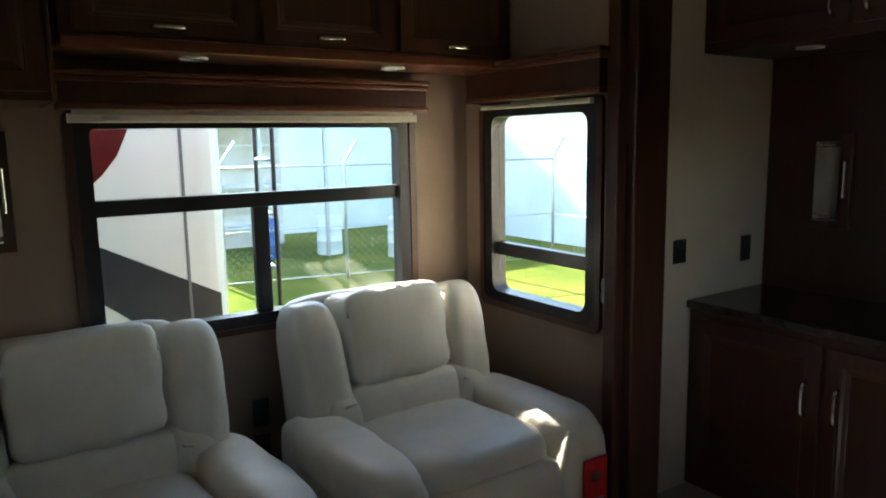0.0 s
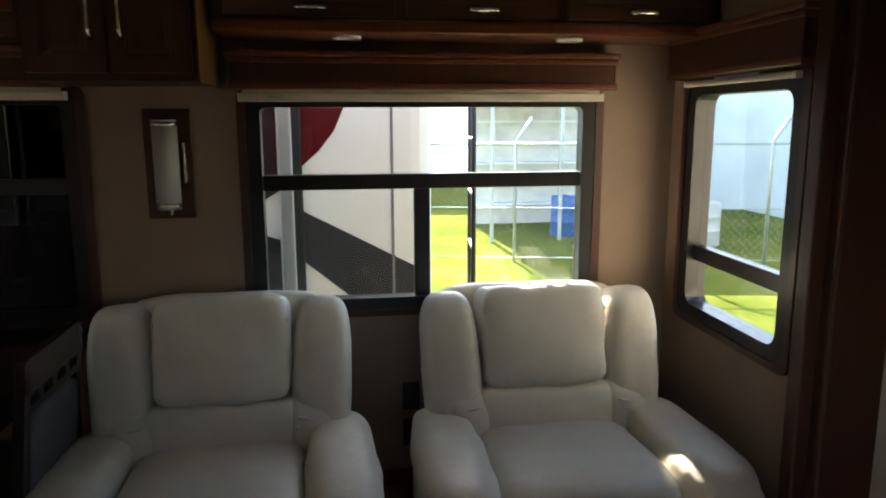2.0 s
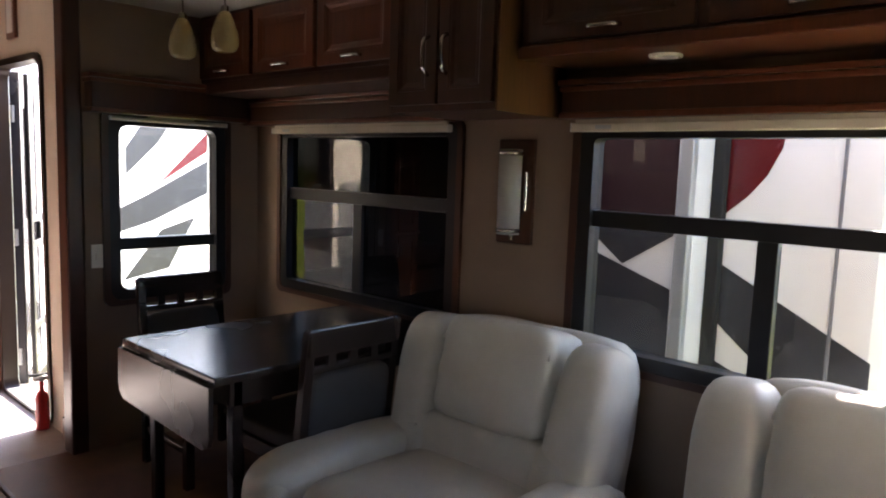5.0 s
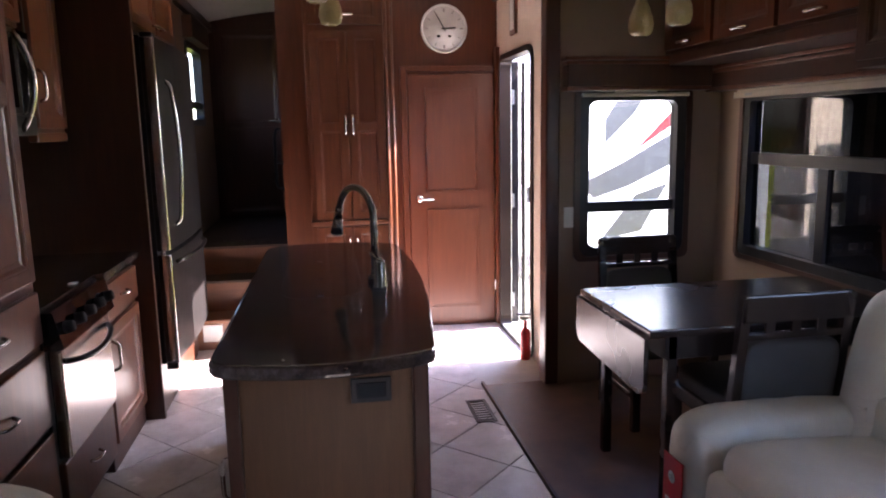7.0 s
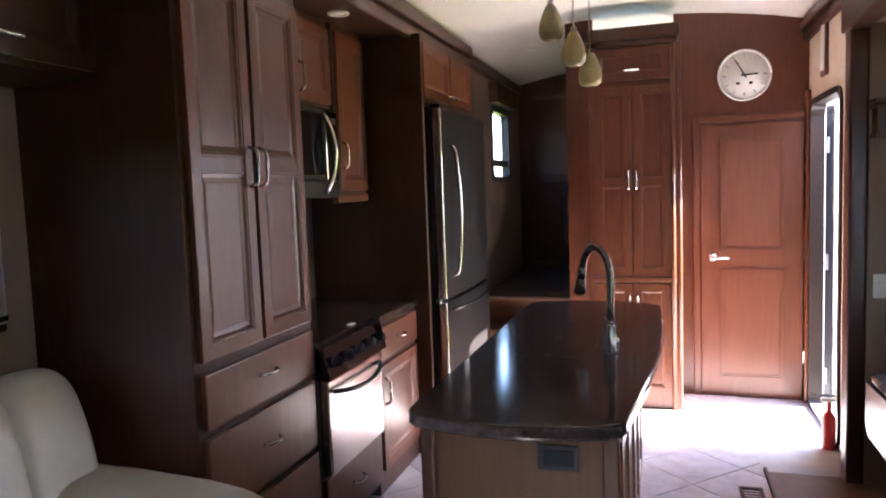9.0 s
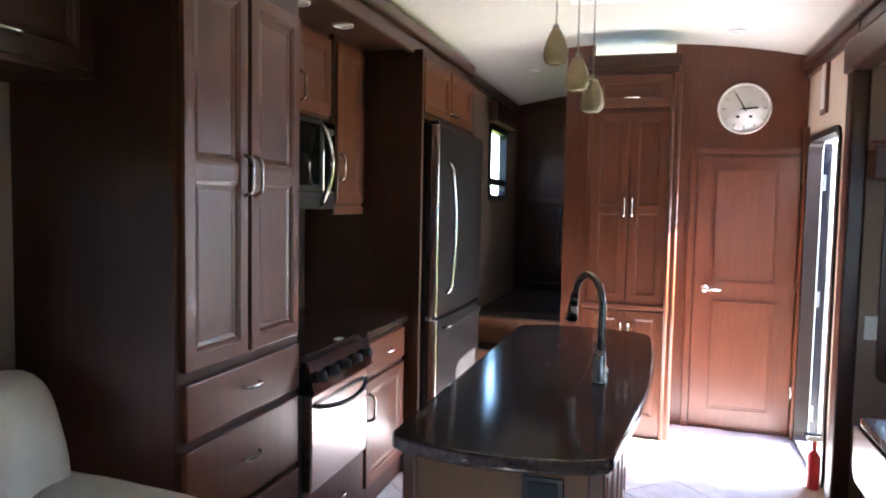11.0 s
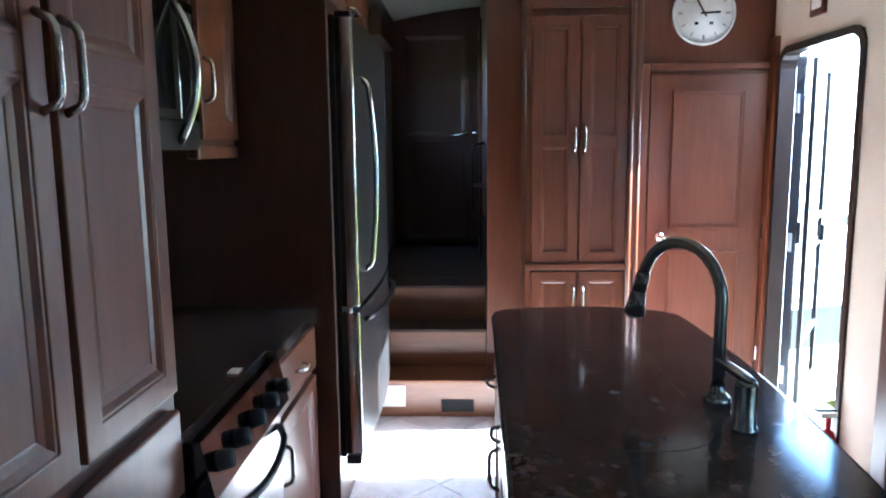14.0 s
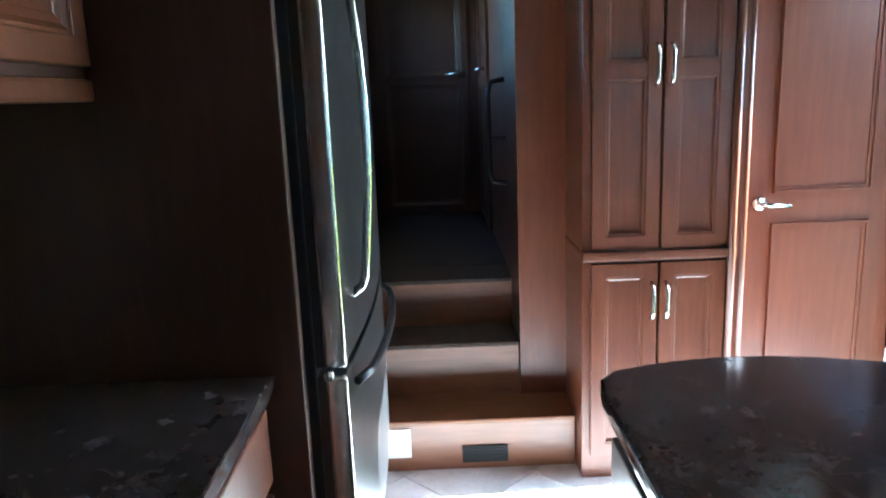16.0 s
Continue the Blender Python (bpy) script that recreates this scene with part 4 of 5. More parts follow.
it = thing("island_countertop", (0, 0, 0), "polished brown granite island top with bowed edges", "countertop")
part("slab", prism(outline, 0.863, 0.903, "z", 0.012), GRANITE, it)
cover = rounded(-1.42, -0.62, 0.33, 0.63, 0.12, 6)
part("sink_cover", prism(cover, 0.9025, 0.9042, "z", 0.0005), GRANITE, it, "granite sink cover flush with the top")
part("sink_cover_joint", smooth(tube([(x, y, 0.903) for x, y in cover + cover[:1]], 0.0012, 6)), RUBBER, it, "thin dark joint")
for x, y in [(-1.327, 0.472), (-0.947, 0.474), (-0.648, 0.475)]:
    part("finger_hole", cyl(bmesh.new(), (x, y, 0.9035), (x, y, 0.9052), 0.0125), RUBBER, it, "small dark hole")

fx, fy = -0.864, 0.687
fc = thing("kitchen_faucet", (fx, fy, 0.903), "dark gunmetal gooseneck faucet with pull-down spray head", "faucet", "", -58)
part("base", smooth(lathe([(0.0001, 0.0), (0.03, 0.0), (0.03, 0.022), (0.024, 0.028), (0.018, 0.034), (0.016, 0.05)])), GUNMETAL, fc)
R = 0.118
neck = [(0, 0, 0.03), (0, 0, 0.15), (0, 0, 0.243)] + [(0.0, -R + R * math.cos(a), 0.243 + R * math.sin(a)) for a in [math.pi * k / 14 for k in range(1, 13)]] + [(0, -2 * R - 0.004, 0.26)]
part("neck", smooth(tube(neck, 0.014, 14)), GUNMETAL, fc)
part("spray_head", smooth(merge(cyl(bmesh.new(), (0, -2 * R + 0.002, 0.272), (0, -2 * R - 0.012, 0.225), 0.017, 0.018), cyl(bmesh.new(), (0, -2 * R - 0.012, 0.225), (0, -2 * R - 0.026, 0.165), 0.018, 0.027))), GUNMETAL, fc)
part("nozzle", smooth(cyl(bmesh.new(), (0, -2 * R - 0.026, 0.166), (0, -2 * R - 0.028, 0.158), 0.024, 0.021)), RUBBER, fc, "black rubber nozzle")
part("spray_button", smooth(pillow((0.014, 0.008, 0.03), (0, -2 * R - 0.04, 0.20), -13, cuts=3)), RUBBER, fc)
sd = thing("faucet_handle", (-0.715, 0.692, 0.903), "gunmetal faucet control column with a flat lever", "faucet handle", "", 12)
part("column", smooth(lathe([(0.0001, 0), (0.027, 0), (0.027, 0.012), (0.0225, 0.018), (0.0225, 0.10), (0.021, 0.108), (0.0001, 0.112)])), GUNMETAL, sd)
part("lever", smooth(pillow((0.13, 0.026, 0.014), (-0.045, 0, 0.118), 0, 5, n=4, cuts=6, wob=0.0)), GUNMETAL, sd)

# ---- far end: pantry, bathroom door, clock, steps ----
PX = -2.98
c = cabinet("pantry_cabinet", -3.36, PX, 0.42, 0.96, 0.0, 2.5, CHERRY, "tall cherry pantry with paired doors beside the bathroom door")
for a, b, hu in ((0.45, 0.685, 0.665), (0.695, 0.93, 0.715)):
    frame_door(c, a, b, 0.89, 2.125, PX, 1, "x", CHERRY, (hu, 1.522, "v"), 2)
    frame_door(c, a, b, 0.10, 0.84, PX, 1, "x", CHERRY, (hu, 0.70, "v"))
frame_door(c, 0.45, 0.93, 2.165, 2.37, PX, 1, "x", CHERRY, (0.69, 2.225, "h"))
part("crown", merge(bx(-3.36, PX + 0.05, 0.40, 0.99, 2.42, 2.5, 0.015), bx(-3.36, PX + 0.025, 0.41, 0.975, 2.38, 2.42, 0.01)), CHERRY_DARK_SHADED, c)
part("mid_moulding", bx(-3.36, PX + 0.03, 0.415, 0.965, 0.85, 0.885, 0.01), CHERRY, c)
part("edge_post", bx(PX - 0.02, PX + 0.022, 0.935, 0.985, 0.0, 2.38, 0.008), CHERRY, c)
for bx_, by_ in ((PX + 0.024, 0.945), (PX + 0.012, 0.985)):
    part("bead_moulding", smooth(cyl(bmesh.new(), (bx_, by_, 0.0), (bx_, by_, 2.38), 0.0125, seg=20)), CHERRY, c)

bd = tagged(new("door_1"), "closed cherry wood bathroom door with two raised panels", "door", "", "structure")
leaf = part("leaf", bx(-3.352, -3.33, 1.13, 1.766, 0.025, 1.872, 0.004), CHERRY, bd)
for v0, v1 in ((1.015, 1.785), (0.14, 0.892)):
    u0, u1 = 1.255, 1.65
    part("moulding", merge(ring([(u0, v0), (u1, v0), (u1, v1), (u0, v1)], [(u0 + 0.012, v0 + 0.012), (u1 - 0.012, v0 + 0.012), (u1 - 0.012, v1 - 0.012), (u0 + 0.012, v1 - 0.012)], -3.332, -3.315, "x"), ring([(u0 + 0.012, v0 + 0.012), (u1 - 0.012, v0 + 0.012), (u1 - 0.012, v1 - 0.012), (u0 + 0.012, v1 - 0.012)], [(u0 + 0.026, v0 + 0.026), (u1 - 0.026, v0 + 0.026), (u1 - 0.026, v1 - 0.026), (u0 + 0.026, v1 - 0.026)], -3.332, -3.322, "x")), CHERRY, leaf)
    part("panel", bx(-3.331, -3.3265, u0 + 0.026, u1 - 0.026, v0 + 0.026, v1 - 0.026, 0.002), CHERRY, leaf)
part("rose", smooth(cyl(bmesh.new(), (-3.335, 1.2, 0.975), (-3.315, 1.2, 0.975), 0.028)), NICKEL, bd, "satin nickel rose")
part("lever", smooth(tube([(-3.32, 1.2, 0.975), (-3.28, 1.2, 0.975), (-3.272, 1.22, 0.975), (-3.275, 1.305, 0.97)], 0.009)), NICKEL, bd, "satin nickel lever")
for z in (0.3, 1.0, 1.65):
    part("hinge", cyl(bmesh.new(), (-3.325, 1.772, z - 0.04), (-3.325, 1.772, z + 0.04), 0.006), NICKEL, bd)
structure("trim_bath_door", merge(bx(-3.36, -3.335, 1.08, 1.125, 0, 1.93, 0.006), bx(-3.36, -3.335, 1.125, 1.80, 1.89, 1.93, 0.006)), CHERRY, "cherry wood casing of the bathroom door", "trim")

ck = thing("wall_clock", (-3.36, 1.405, 2.19), "round white wall clock showing five to three", "clock")
part("case", smooth(cyl(bmesh.new(), (0, 0, 0), (0.03, 0, 0), 0.165, seg=48)), CLOCK_FACE, ck)
part("rim", smooth(tube([(0.03, 0.162 * math.cos(k * math.tau / 40), 0.162 * math.sin(k * math.tau / 40)) for k in range(41)], 0.008)), CLOCK_FACE, ck)


def clock_bar(nm, ang, r0, r1, w, x):
    m = Matrix.Rotation(radians(-ang), 4, "X")
    b = bx(x, x + 0.003, -w, w, r0, r1)
    b.transform(m)
    part(nm, b, CLOCK_PRINT if nm == "hour_mark" else BRONZE, ck)


for k in range(12):
    clock_bar("hour_mark", 30 * k, 0.115, 0.14, 0.006 if k % 3 == 0 else 0.0035, 0.03)
clock_bar("minute_hand", 330, -0.02, 0.115, 0.0035, 0.034)
clock_bar("hour_hand", 87, -0.02, 0.085, 0.005, 0.037)
part("dial_print", bx(0.03, 0.0315, -0.05, -0.03, -0.06, -0.045), BRONZE, ck)
part("dial_print", bx(0.03, 0.0315, 0.03, 0.05, -0.06, -0.045), BRONZE, ck)

st = tagged(new("steps"), "three cherry wood steps with dark carpeted treads up to the hallway", "steps", "", "structure")
for k, (x0, x1, y1, z0, z1) in enumerate(((-3.085, -3.33, 0.415, 0.0, 0.215), (-3.33, -3.58, 0.228, 0.0, 0.44), (-3.58, -3.84, 0.228, 0.0, 0.65))):
    part("riser", bx(x1, x0, -0.52, y1, z0, z1 - 0.02, 0.003), STEP_WOOD, st, "cherry wood riser")
    part("tread", bx(x1 + 0.002, x0 + 0.015, -0.52, y1, z1 - 0.02, z1, 0.008), CARPET if k else STEP_WOOD, st, "dark tread")
v = thing("floor_register", (-3.082, 0.06, 0.03), "black air register in the lowest riser", "register")
part("frame", bx(0, 0.006, -0.09, 0.09, 0.0, 0.07, 0.002), RUBBER, v)
for k in range(4):
    part("slat", bx(0.004, 0.01, -0.08, 0.08, 0.012 + 0.014 * k, 0.018 + 0.014 * k), RUBBER, v)
solid("notice_card", bx(-3.082, -3.078, -0.36, -0.23, 0.06, 0.18, 0.001), WHITE, "white card stuck on the lowest riser", "card")
structure("floor_hall", bx(-5.4, -3.84, -0.52, 0.23, 0.5, 0.65), CARPET, "dark brown carpet of the raised hallway", "floor")
hd = tagged(new("door_2"), "closed cherry bedroom door at the hallway's end, darkened for shade", "door", "", "structure")
leaf = frame_door(hd, -0.45, 0.15, 0.665, 2.45, -5.395, 1, "x", CHERRY_DARK_SHADED, None, 2, "leaf")
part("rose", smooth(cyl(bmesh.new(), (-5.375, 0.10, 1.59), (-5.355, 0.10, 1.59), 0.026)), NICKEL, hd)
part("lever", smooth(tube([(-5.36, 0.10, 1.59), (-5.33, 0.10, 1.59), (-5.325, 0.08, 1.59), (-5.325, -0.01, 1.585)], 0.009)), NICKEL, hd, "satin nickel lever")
sd = tagged(new("door_3"), "cherry side door beside the hallway, darkened for shade", "door", "", "structure")
frame_door(sd, -5.3, -4.6, 0.665, 2.4, 0.228, -1, "y", CHERRY_DARK_SHADED, None, 2, "leaf")
part("lever", smooth(tube([(-4.66, 0.205, 1.59), (-4.66, 0.165, 1.59), (-4.68, 0.16, 1.59), (-4.77, 0.16, 1.585)], 0.009)), NICKEL, sd, "satin nickel lever")
hr = thing("grab_rail", (-3.75, 0.228, 1.15), "black grab rail on the wall beside the steps", "grab rail")
part("bar", smooth(tube([(0, 0, 0.36), (0, -0.06, 0.35), (0.01, -0.075, 0.3), (0.03, -0.075, -0.05), (0.03, -0.06, -0.09), (0.03, 0, -0.1)], 0.012)), BLACK, hr)
part("fixing", cyl(bmesh.new(), (0.02, 0, 0.1), (0.02, -0.07, 0.1), 0.01), BLACK, hr)
hv = thing("window_valance", (-4.5, -0.49, 2.22), "dark wood valance box above the hallway window", "valance", "window valances")
part("board", bx(-0.42, 0.42, -0.03, 0.05, 0, 0.17, 0.008), CHERRY_DARK_SHADED, hv)

fv = thing("floor_register", (-1.64, 1.275, 0.0), "brown metal air register in the tiled floor", "register")
part("frame", ring([(-0.15, -0.055), (0.15, -0.055), (0.15, 0.055), (-0.15, 0.055)], [(-0.13, -0.037), (0.13, -0.037), (0.13, 0.037), (-0.13, 0.037)], -0.004, 0.004, "z"), BRONZE_TRIM, fv)
part("well", bx(-0.135, 0.135, -0.04, 0.04, -0.006, -0.003), RUBBER, fv)
for k in range(9):
    part("slat", bx(-0.125 + 0.03 * k, -0.118 + 0.03 * k, -0.038, 0.038, -0.003, 0.003), BRONZE_TRIM, fv)

# ---- entry door ----
ed = tagged(new("door_4"), "open entry doorway with black aluminium frame", "door", "", "structure")
part("door_frame", ring(rounded(-3.268, -2.425, -0.03, 1.992, 0.10), rounded(-3.232, -2.462, 0.0, 1.956, 0.075), 1.786, 1.87, "y"), BRONZE_TRIM, ed, "dark bronze aluminium door frame")
part("threshold", bx(-3.22, -2.45, 1.79, 1.90, 0.0, 0.02, 0.004), GALV, ed)


def swung(bm, angle):
    """Turn a leaf drawn shut along +x about the far jamb's hinge."""
    bm.transform(Matrix.Translation((-3.235, 1.90, 0)) @ Matrix.Rotation(radians(angle), 4, "Z"))
    return bm


lf = part("door_leaf", swung(bx(0.0, 0.74, -0.02, 0.025, 0.02, 1.95, 0.006), 156), RV_GREY, ed, "dark entry door swung wide open")
part("leaf_edge", swung(merge(bx(0.0, 0.745, -0.026, -0.021, 0.02, 0.06), bx(0.0, 0.745, -0.026, -0.021, 1.91, 1.95), bx(0.70, 0.745, -0.026, -0.021, 0.06, 1.91), bx(0.0, 0.045, -0.026, -0.021, 0.06, 1.91)), 156), BLACK, lf, "black edge band")
part("leaf_window", swung(bx(0.2, 0.55, -0.028, -0.021, 1.05, 1.75, 0.004), 156), BLACK_GLASS, lf, "dark door window")
part("latch", swung(bx(0.64, 0.72, -0.05, -0.021, 0.86, 1.0, 0.01), 156), BLACK, lf, "black latch")
sl = part("screen_door", swung(merge(bx(0.0, 0.04, -0.075, -0.05, 0.03, 1.94, 0.003), bx(0.64, 0.68, -0.075, -0.05, 0.03, 1.94, 0.003)), 148), BLACK, ed, "open screen door with a black frame")
for z in (0.03, 0.36, 0.88, 1.04, 1.9):
    part("bar", swung(bx(0.04, 0.64, -0.073, -0.052, z, z + 0.04, 0.003), 148), BLACK, sl)
part("screen_latch", swung(bx(0.55, 0.64, -0.10, -0.074, 0.9, 1.0, 0.008), 148), BLACK, sl, "black screen latch")
for z in (0.2, 0.95, 1.7):
    part("hinge", cyl(bmesh.new(), (-3.228, 1.885, z - 0.05), (-3.228, 1.885, z + 0.05), 0.011, seg=10), GALV, ed)
gr = thing("door_grab_handle", (-2.43, 1.93, 0.95), "black grab handle outside the entry door", "grab handle")
part("bar", smooth(tube([(0, -0.05, 0), (-0.03, 0.06, 0.03), (-0.03, 0.08, 0.35), (0, -0.05, 0.38)], 0.014)), BLACK, gr)
fe = thing("fire_extinguisher", (-2.42, 1.745, 0.0), "small red fire extinguisher beside the entry door", "fire extinguisher")
part("cylinder", smooth(lathe([(0.0001, 0.0), (0.032, 0.0), (0.034, 0.02), (0.034, 0.17), (0.024, 0.2), (0.012, 0.21), (0.012, 0.27)])), RED, fe)
part("valve", bx(-0.015, 0.015, -0.04, 0.03, 0.265, 0.285, 0.004), WHITE, fe)
part("lever", bx(-0.012, 0.012, -0.06, 0.03, 0.295, 0.305, 0.003), BLACK, fe)
cp = thing("control_panel", (-2.86, 1.80, 2.14), "tall narrow dark control panel on the wall above the doorway", "control panel")
part("frame", bx(-0.07, 0.07, -0.02, 0, -0.05, 0.28, 0.005), CHERRY, cp)
part("face", bx(-0.045, 0.045, -0.024, -0.018, -0.02, 0.25, 0.003), WHITE, cp)

# ---- rear: sofa and hutch ----
so = thing("sofa", (0.95, -0.62, 0), "cream leather sofa with padded back beside the tall pantry", "sofa")
part("base", bx(-0.83, 0.83, -0.36, 0.36, 0.03, 0.32, 0.03), LEATHER, so)
for k in range(2):
    x = -0.33 + 0.66 * k
    part("seat", smooth(pillow((0.66, 0.70, 0.22), (x, 0.06, 0.40), 3, n=5, seed=20 + k)), LEATHER, so)
    part("back_cushion", smooth(pillow((0.66, 0.28, 0.60), (x, -0.28, 0.70), 12, n=4, seed=22 + k)), LEATHER, so)
for s in (-1, 1):
    part("armrest", smooth(pillow((0.27, 0.86, 0.24), (s * 0.70, 0.06, 0.60), -3, n=3.5, seed=24 + s)), LEATHER, so)
    part("side", smooth(pillow((0.24, 0.82, 0.56), (s * 0.70, 0.04, 0.32), n=8, seed=26 + s)), LEATHER, so)
    part("back_wing", smooth(pillow((0.26, 0.30, 0.62), (s * 0.66, -0.26, 0.72), 12, n=3.6, seed=28 + s)), LEATHER, so)
c = cabinet("overhead_cabinet", 0.07, 2.05, BACK, -0.75, 1.88, 2.36, CHERRY_DARK_SHADED, "dark cherry overhead cabinet above the sofa")
for a, b in ((0.1, 0.72), (0.75, 1.37), (1.4, 2.02)):
    frame_door(c, a, b, 1.9, 2.33, -0.75, 1, "y", CHERRY_DARK_SHADED, ((a + b) / 2, 1.95, "h"))

# rear cabinets in the darkened cherry, the dim corner put into the colour
c = cabinet("rear_base_cabinet", 2.42, 2.95, 0.05, 1.80, 0.0, 0.80, CHERRY_DARK_SHADED, "cherry base cabinet along the rear wall, darkened for shade")
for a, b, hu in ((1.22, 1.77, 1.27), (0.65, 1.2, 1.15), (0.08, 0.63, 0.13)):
    frame_door(c, a, b, 0.08, 0.76, 2.42, -1, "x", CHERRY_DARK_SHADED, (hu, 0.55, "v"))
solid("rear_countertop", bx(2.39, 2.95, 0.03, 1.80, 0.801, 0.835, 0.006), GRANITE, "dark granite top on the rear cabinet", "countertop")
c = cabinet("rear_overhead_cabinet", 2.45, 2.95, 0.05, 1.80, 1.86, 2.5, CHERRY_DARK_SHADED, "cherry overhead cabinet with glass doors on the rear wall, darkened for shade")
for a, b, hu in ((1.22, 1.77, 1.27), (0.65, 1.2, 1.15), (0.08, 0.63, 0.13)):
    frame_door(c, a, b, 1.9, 2.44, 2.45, -1, "x", CHERRY_DARK_SHADED, (hu, 2.0, "v"))

# ---- outdoors ----
gz = -1.05
g = bmesh.new()
bmesh.ops.create_grid(g, x_segments=60, y_segments=60, size=400)
for v_ in g.verts:
    v_.co.z = gz
structure("ground", g, LAWN, "sunlit yellow-green lawn", "ground")
structure("pavement", bx(-9, -1.2, 1.9, 3.6, gz, gz + 0.03), CONCRETE, "pale sunlit concrete outside the entry door", "pavement")
es = thing("entry_step", (-2.7, 2.1, gz), "folding metal entry steps outside the doorway", "steps")
for k in range(4):
    part("tread", bx(-0.33, 0.33, -0.2 + 0.22 * k, 0.06 + 0.22 * k, 0.80 - 0.22 * k, 0.83 - 0.22 * k, 0.004), GALV, es)
for s in (-0.34, 0.34):
    part("stringer", prism([(-0.2, 0.84), (0.0, 0.84), (0.75, 0.03), (0.55, 0.03)], s - 0.01, s + 0.01, "x"), BLACK, es)

# neighbouring trailer close behind the wide window
n1 = thing("travel_trailer", (0, 0, gz), "white travel trailer with black, red and silver swooshes parked alongside", "trailer")
RY = 3.78
part("body", bx(-2.5, 1.06, RY, RY + 2.4, 0.45, 3.7, 0.12, 4), RV_WHITE, n1)
part("slide_out", bx(-2.45, 0.30, RY - 0.32, RY + 0.2, 0.7, 3.3, 0.02), RV_WHITE, n1, "white slide-out box")
part("corner_trim", bx(0.27, 0.33, RY - 0.34, RY - 0.28, 0.68, 3.3, 0.01), GALV, n1)
part("seal", bx(0.30, 0.36, RY - 0.05, RY + 0.01, 0.7, 3.3, 0.01), RUBBER, n1)
part("seam", bx(0.83, 0.845, RY - 0.006, RY + 0.01, 0.5, 3.5, 0.002), RV_SILVER, n1)


def decal(outline, y, material, label=""):
    part("decal", prism([(x, z - gz) for x, z in outline], y - 0.004, y + 0.001, "y"), material, n1, label)


arc = [(0.36, 1.30), (0.45, 1.38), (0.53, 1.48), (0.585, 1.60), (0.61, 1.75), (0.61, 2.3)]
decal([(0.34, 1.28)] + arc + [(0.34, 2.3)], RY, RV_RED, "dark red swoosh")
decal([(0.36, 1.06), (1.0, 0.72), (1.0, 0.30), (0.9, 0.33), (0.36, 0.78)], RY, RV_GREY, "black swoosh")
decal([(0.36, 0.60), (0.8, 0.42), (0.6, 0.3), (0.36, 0.3)], RY, RV_GREY, "black swoosh")
SY = RY - 0.32
decal([(-1.2, 1.25), (0.26, 1.25), (0.26, 2.2), (-1.2, 2.2)], SY, RV_MAROON, "dark maroon band")
decal([(-1.2, 1.22), (-0.2, 1.22), (0.02, 1.05), (0.26, 1.2), (0.26, 1.26), (-1.2, 1.24)], SY - 0.001, RV_GREY, "black swoosh")
decal([(-0.5, 1.22), (0.26, 0.96), (0.26, 0.55), (-0.5, 0.8)], SY, RV_GREY, "black swoosh")
decal([(-2.45, 1.02), (-2.2, 1.01), (-1.2, 0.9), (-1.2, 0.76), (-2.2, 0.87), (-2.45, 0.88)], SY, RV_SILVER, "grey stripe")
decal([(-2.45, 0.66), (-2.3, 0.65), (-1.2, 0.5), (-1.2, 0.3), (-2.45, 0.45)], SY, RV_SILVER, "grey stripe")
decal([(-2.45, 1.40), (-1.2, 1.36), (-1.2, 1.85), (-2.45, 1.7)], SY, RV_GREY, "black stripe")
for x in (-2.3, -1.4):
    wn1 = part("window", prism(rounded(x - 0.28, x + 0.28, 2.3, 2.75, 0.06), SY - 0.012, SY, "y"), BLACK_GLASS, n1, "dark window")
for x in (-1.6, -0.7):
    part("wheel", smooth(cyl(bmesh.new(), (x, RY + 0.02, 0.36), (x, RY + 0.25, 0.36), 0.36, seg=32)), RUBBER, n1)
ld = part("ladder", smooth(tube([(1.24, RY - 0.25, 0.6), (1.24, RY - 0.25, 3.6)], 0.012)), BLACK, n1, "black rear ladder")
part("rail", smooth(tube([(1.29, RY + 0.15, 0.6), (1.29, RY + 0.15, 3.6)], 0.012)), BLACK, ld)
for k in range(10):
    part("rung", smooth(tube([(1.24, RY - 0.25, 0.75 + 0.29 * k), (1.29, RY + 0.15, 0.75 + 0.29 * k)], 0.01, 8)), GALV, ld)
for z in (1.0, 3.2):
    part("bracket", smooth(tube([(1.0, RY + 0.2, z), (1.29, RY + 0.15, z)], 0.01, 8)), BLACK, ld)

# second trailer, its decorated end towards the dinette
n2 = thing("motorhome", (-5.2, 3.6, gz), "white motorhome with black and red swooshes in full sun", "motorhome", "", 22)
part("body", bx(-7.0, 0, -1.3, 2.6, 0.4, 3.6, 0.15, 4), RV_WHITE, n2)


def decal2(outline, material, label):
    part("decal", prism([(y - 3.6, z - gz) for y, z in outline], -0.001, 0.004, "x"), material, n2, label)


decal2([(3.35, 1.55), (3.7, 1.95), (4.1, 1.98), (3.75, 1.6), (3.35, 1.3)], RV_GREY, "black slash")
decal2([(3.0, 0.9), (3.6, 1.1), (4.5, 1.45), (4.5, 1.1), (3.7, 0.85), (3.2, 0.75)], RV_GREY, "black swoosh")
decal2([(3.75, 1.2), (4.5, 1.75), (4.5, 1.55)], RV_RED, "red slash")
decal2([(3.3, 0.3), (3.8, 0.75), (4.3, 0.85), (3.9, 0.35)], RV_GREY, "black swoosh")
decal2([(2.6, 1.0), (3.0, 0.72), (3.2, 0.78), (3.1, 0.66), (2.6, 0.6)], RV_SILVER, "silver swoosh")

decal2([(2.5, 0.95), (3.2, 0.95), (3.2, 1.03), (2.5, 1.03)], RV_SILVER, "silver stripe")
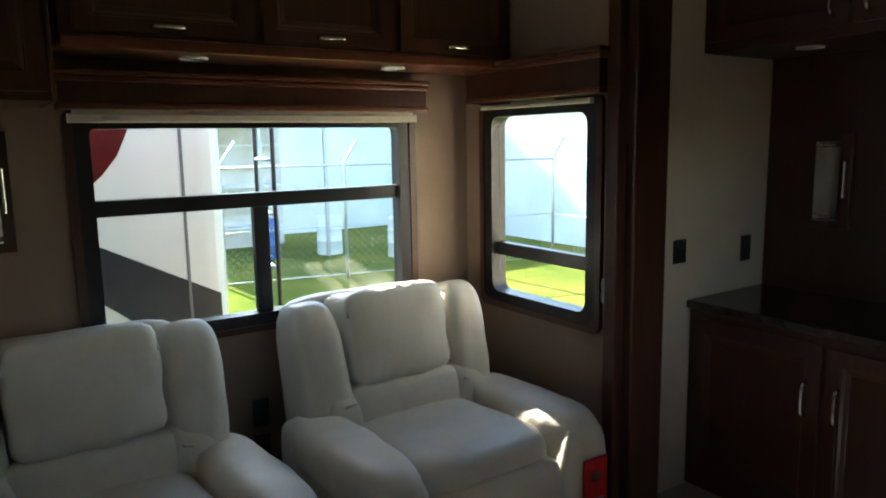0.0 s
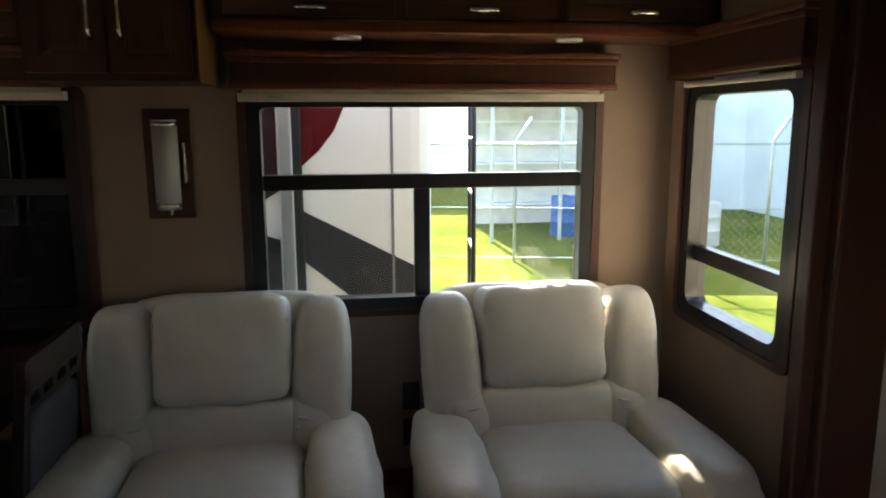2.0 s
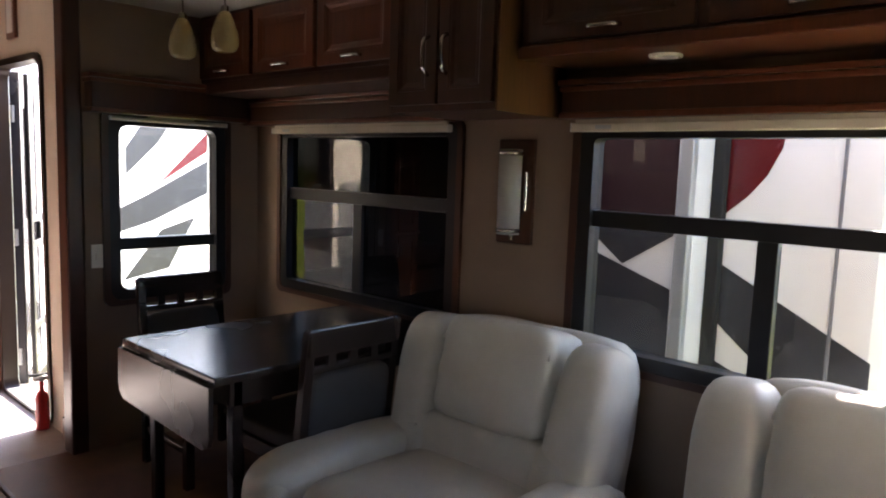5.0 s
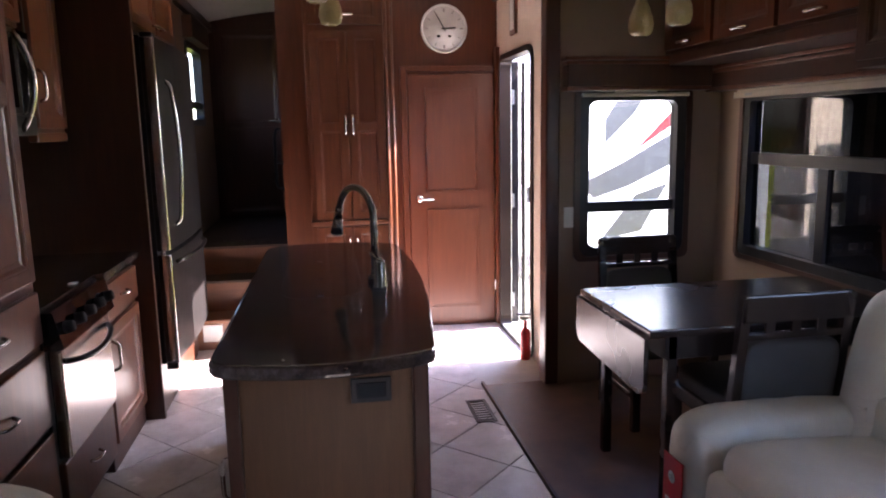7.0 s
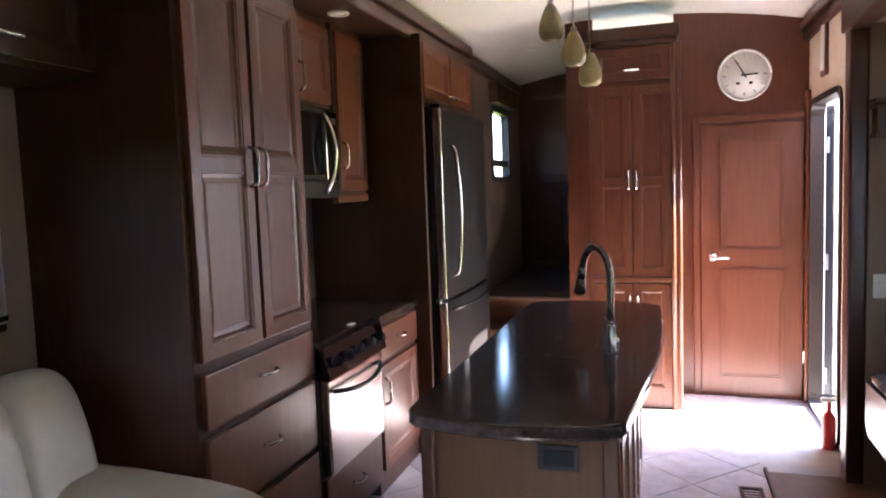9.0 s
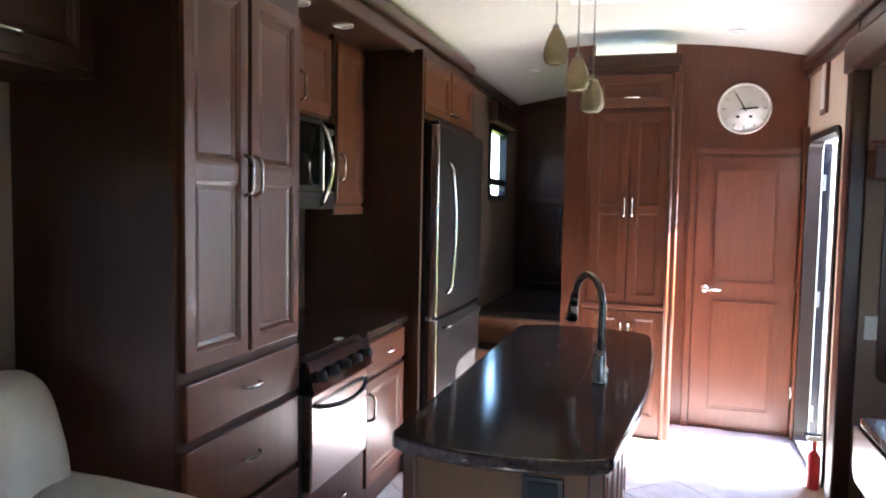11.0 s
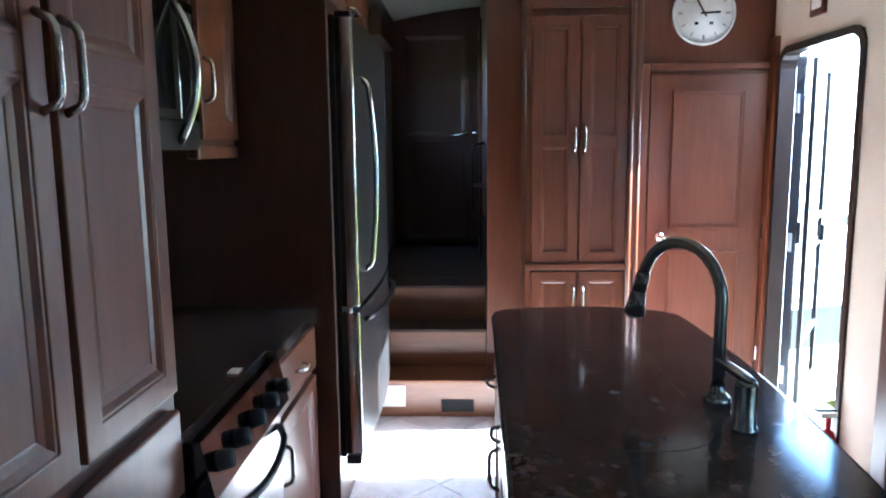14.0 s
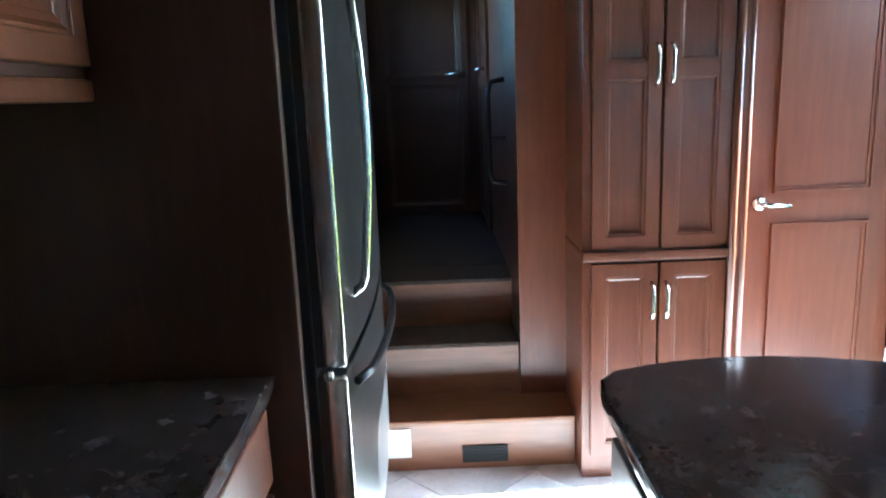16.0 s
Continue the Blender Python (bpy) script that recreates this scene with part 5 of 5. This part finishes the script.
decal2([(2.5, -0.12), (6.0, -0.12), (6.0, 0.2), (2.5, 0.2)], RV_GREY, "dark lower panel")

# white block building, fence and clutter beyond the lawn
wb = thing("block_building", (0, 0, gz), "weathered white block building behind the fence", "building")
part("wall", bx(5.5, 30, 19.0, 26, 0, 5.2), BUILDING_WHITE, wb)
part("wall", bx(12.0, 13.0, -4, 19.0, 0, 5.2), BUILDING_WHITE, wb)
part("wall", bx(-14, 5.5, 27, 28, 0, 5.2), BUILDING_WHITE, wb)
part("roof", bx(5.3, 30.2, 18.8, 26.2, 5.2, 5.4, 0.02), GALV, wb)
part("roof", bx(11.9, 13.1, -4, 18.8, 5.2, 5.35, 0.02), GALV, wb)
for k in range(6):
    part("gutter_stain", bx(11.985, 12.0, -1 + 3.0 * k, -0.7 + 3.0 * k, 4.4, 5.2), CONCRETE, wb)
sh = thing("lean_to_shed", (3.6, 16.0, gz), "open lean-to shed with a pale metal roof", "shed")
part("roof", prism([(0, 2.9), (3.2, 3.3), (3.2, 3.4), (0, 3.0)], -1.5, 1.5, "y"), GALV, sh)
part("back_wall", bx(0.1, 3.1, 1.3, 1.4, 0, 3.0), CONCRETE, sh)
for x in (0.1, 1.6, 3.1):
    part("post", bx(x - 0.035, x + 0.035, -1.4, -1.33, 0, 3.1), GALV, sh)
for k in range(5):
    part("shelf_board", bx(0.2, 3.0, 0.9, 1.3, 0.5 + 0.5 * k, 0.55 + 0.5 * k), BUILDING_WHITE, sh)


def drum(loc, material, label):
    solid("storage_drum", smooth(lathe([(0.0001, 0), (0.29, 0), (0.3, 0.03), (0.29, 0.3), (0.305, 0.31), (0.29, 0.33), (0.29, 0.58), (0.305, 0.6), (0.29, 0.62), (0.29, 0.86), (0.27, 0.89), (0.0001, 0.89)], loc=loc)), material, label, "drum", group="yard drums")


drum((5.5, 15.3, gz), BLUE, "blue plastic drum standing on the grass")
drum((6.9, 15.0, gz), BUILDING_WHITE, "white drum standing on the grass")
drum((8.0, 13.6, gz), CONCRETE, "grey drum standing on the grass")
fn = thing("chain_link_fence", (0, 0, gz), "galvanised chain-link fence with angled barbed-wire arms", "fence")
F0, F1 = Vector((1.5, 13.0, 0)), Vector((10.2, 11.0, 0))
F2 = Vector((10.2, -2.0, 0))
for A, B, n in ((F0, F1, 4), (F1, F2, 5)):
    for k in range(n):
        p = A.lerp(B, k / n)
        part("post", smooth(tube([(p.x, p.y, 0), (p.x, p.y, 2.2), (p.x + 0.3, p.y, 2.6)], 0.03, 8)), GALV, fn)
    for z in (2.15, 1.0, 0.08):
        part("rail", smooth(tube([(A.x, A.y, z), (B.x, B.y, z)], 0.022 if z > 2 else 0.008, 6)), GALV, fn)
    d = B - A
    L = d.length
    d.normalize()
    wire = bmesh.new()
    step = 0.14
    for k in range(int(L / step)):
        for sgn in (1, -1):
            s0 = k * step
            s1 = s0 + sgn * 2.0
            c0, c1 = max(0.0, min(L, s0)), max(0.0, min(L, s1))
            if abs(c1 - c0) < 0.05:
                continue
            zt = 0.08 + 2.05 * abs(c1 - s0) / 2.0
            a, b = A + d * c0 + Vector((0, 0, 0.08)), A + d * c1 + Vector((0, 0, zt))
            w = Vector((0, 0, 0.0022))
            wire.faces.new([wire.verts.new(q) for q in (a - w, b - w, b + w, a + w)])
    tagged(part("mesh", wire, GALV, fn), kind="stuff")

# ---- floor tiles, laid on the diagonal ----
def clip_poly(poly, x0, x1, y0, y1):
    for ax, lim, sg in ((0, x0, 1), (0, x1, -1), (1, y0, 1), (1, y1, -1)):
        out = []
        for i, p in enumerate(poly):
            q = poly[(i + 1) % len(poly)]
            dp, dq = sg * (p[ax] - lim), sg * (q[ax] - lim)
            if dp >= 0:
                out.append(p)
            if dp * dq < 0:
                s = dp / (dp - dq)
                out.append((p[0] + s * (q[0] - p[0]), p[1] + s * (q[1] - p[1])))
        poly = out
        if len(poly) < 3:
            return []
    return poly


FLOOR = bpy.data.objects["floor"]
P, gap = 0.36, 0.0035
shared = None
h = P / 2 - gap
R45 = math.sqrt(0.5)
for i in range(-14, 15):
    for j in range(-14, 15):
        cx, cy = (i - j) * P * R45 - 0.5, (i + j) * P * R45 + 0.5
        corners = [(cx + (a - b) * h * R45, cy + (a + b) * h * R45) for a, b in ((-1, -1), (1, -1), (1, 1), (-1, 1))]
        poly = clip_poly(corners, -3.35, 2.40, -0.55, 1.36)
        if len(poly) < 3:
            continue
        whole = len(poly) == 4 and all(abs(p[0] - q[0]) + abs(p[1] - q[1]) < 1e-6 for p, q in zip(poly, corners))
        if whole and shared:
            ob = new("tile", shared)
        else:
            bm = prism([(x - cx, y - cy) for x, y in poly], -0.009, 0.0, "z")
            me = bpy.data.meshes.new("tile")
            bm.to_mesh(me)
            bm.free()
            me.materials.append(TILE)
            if whole:
                shared = me
            ob = new("tile", me)
        ob.location = (cx, cy, 0)
        ob.parent = FLOOR
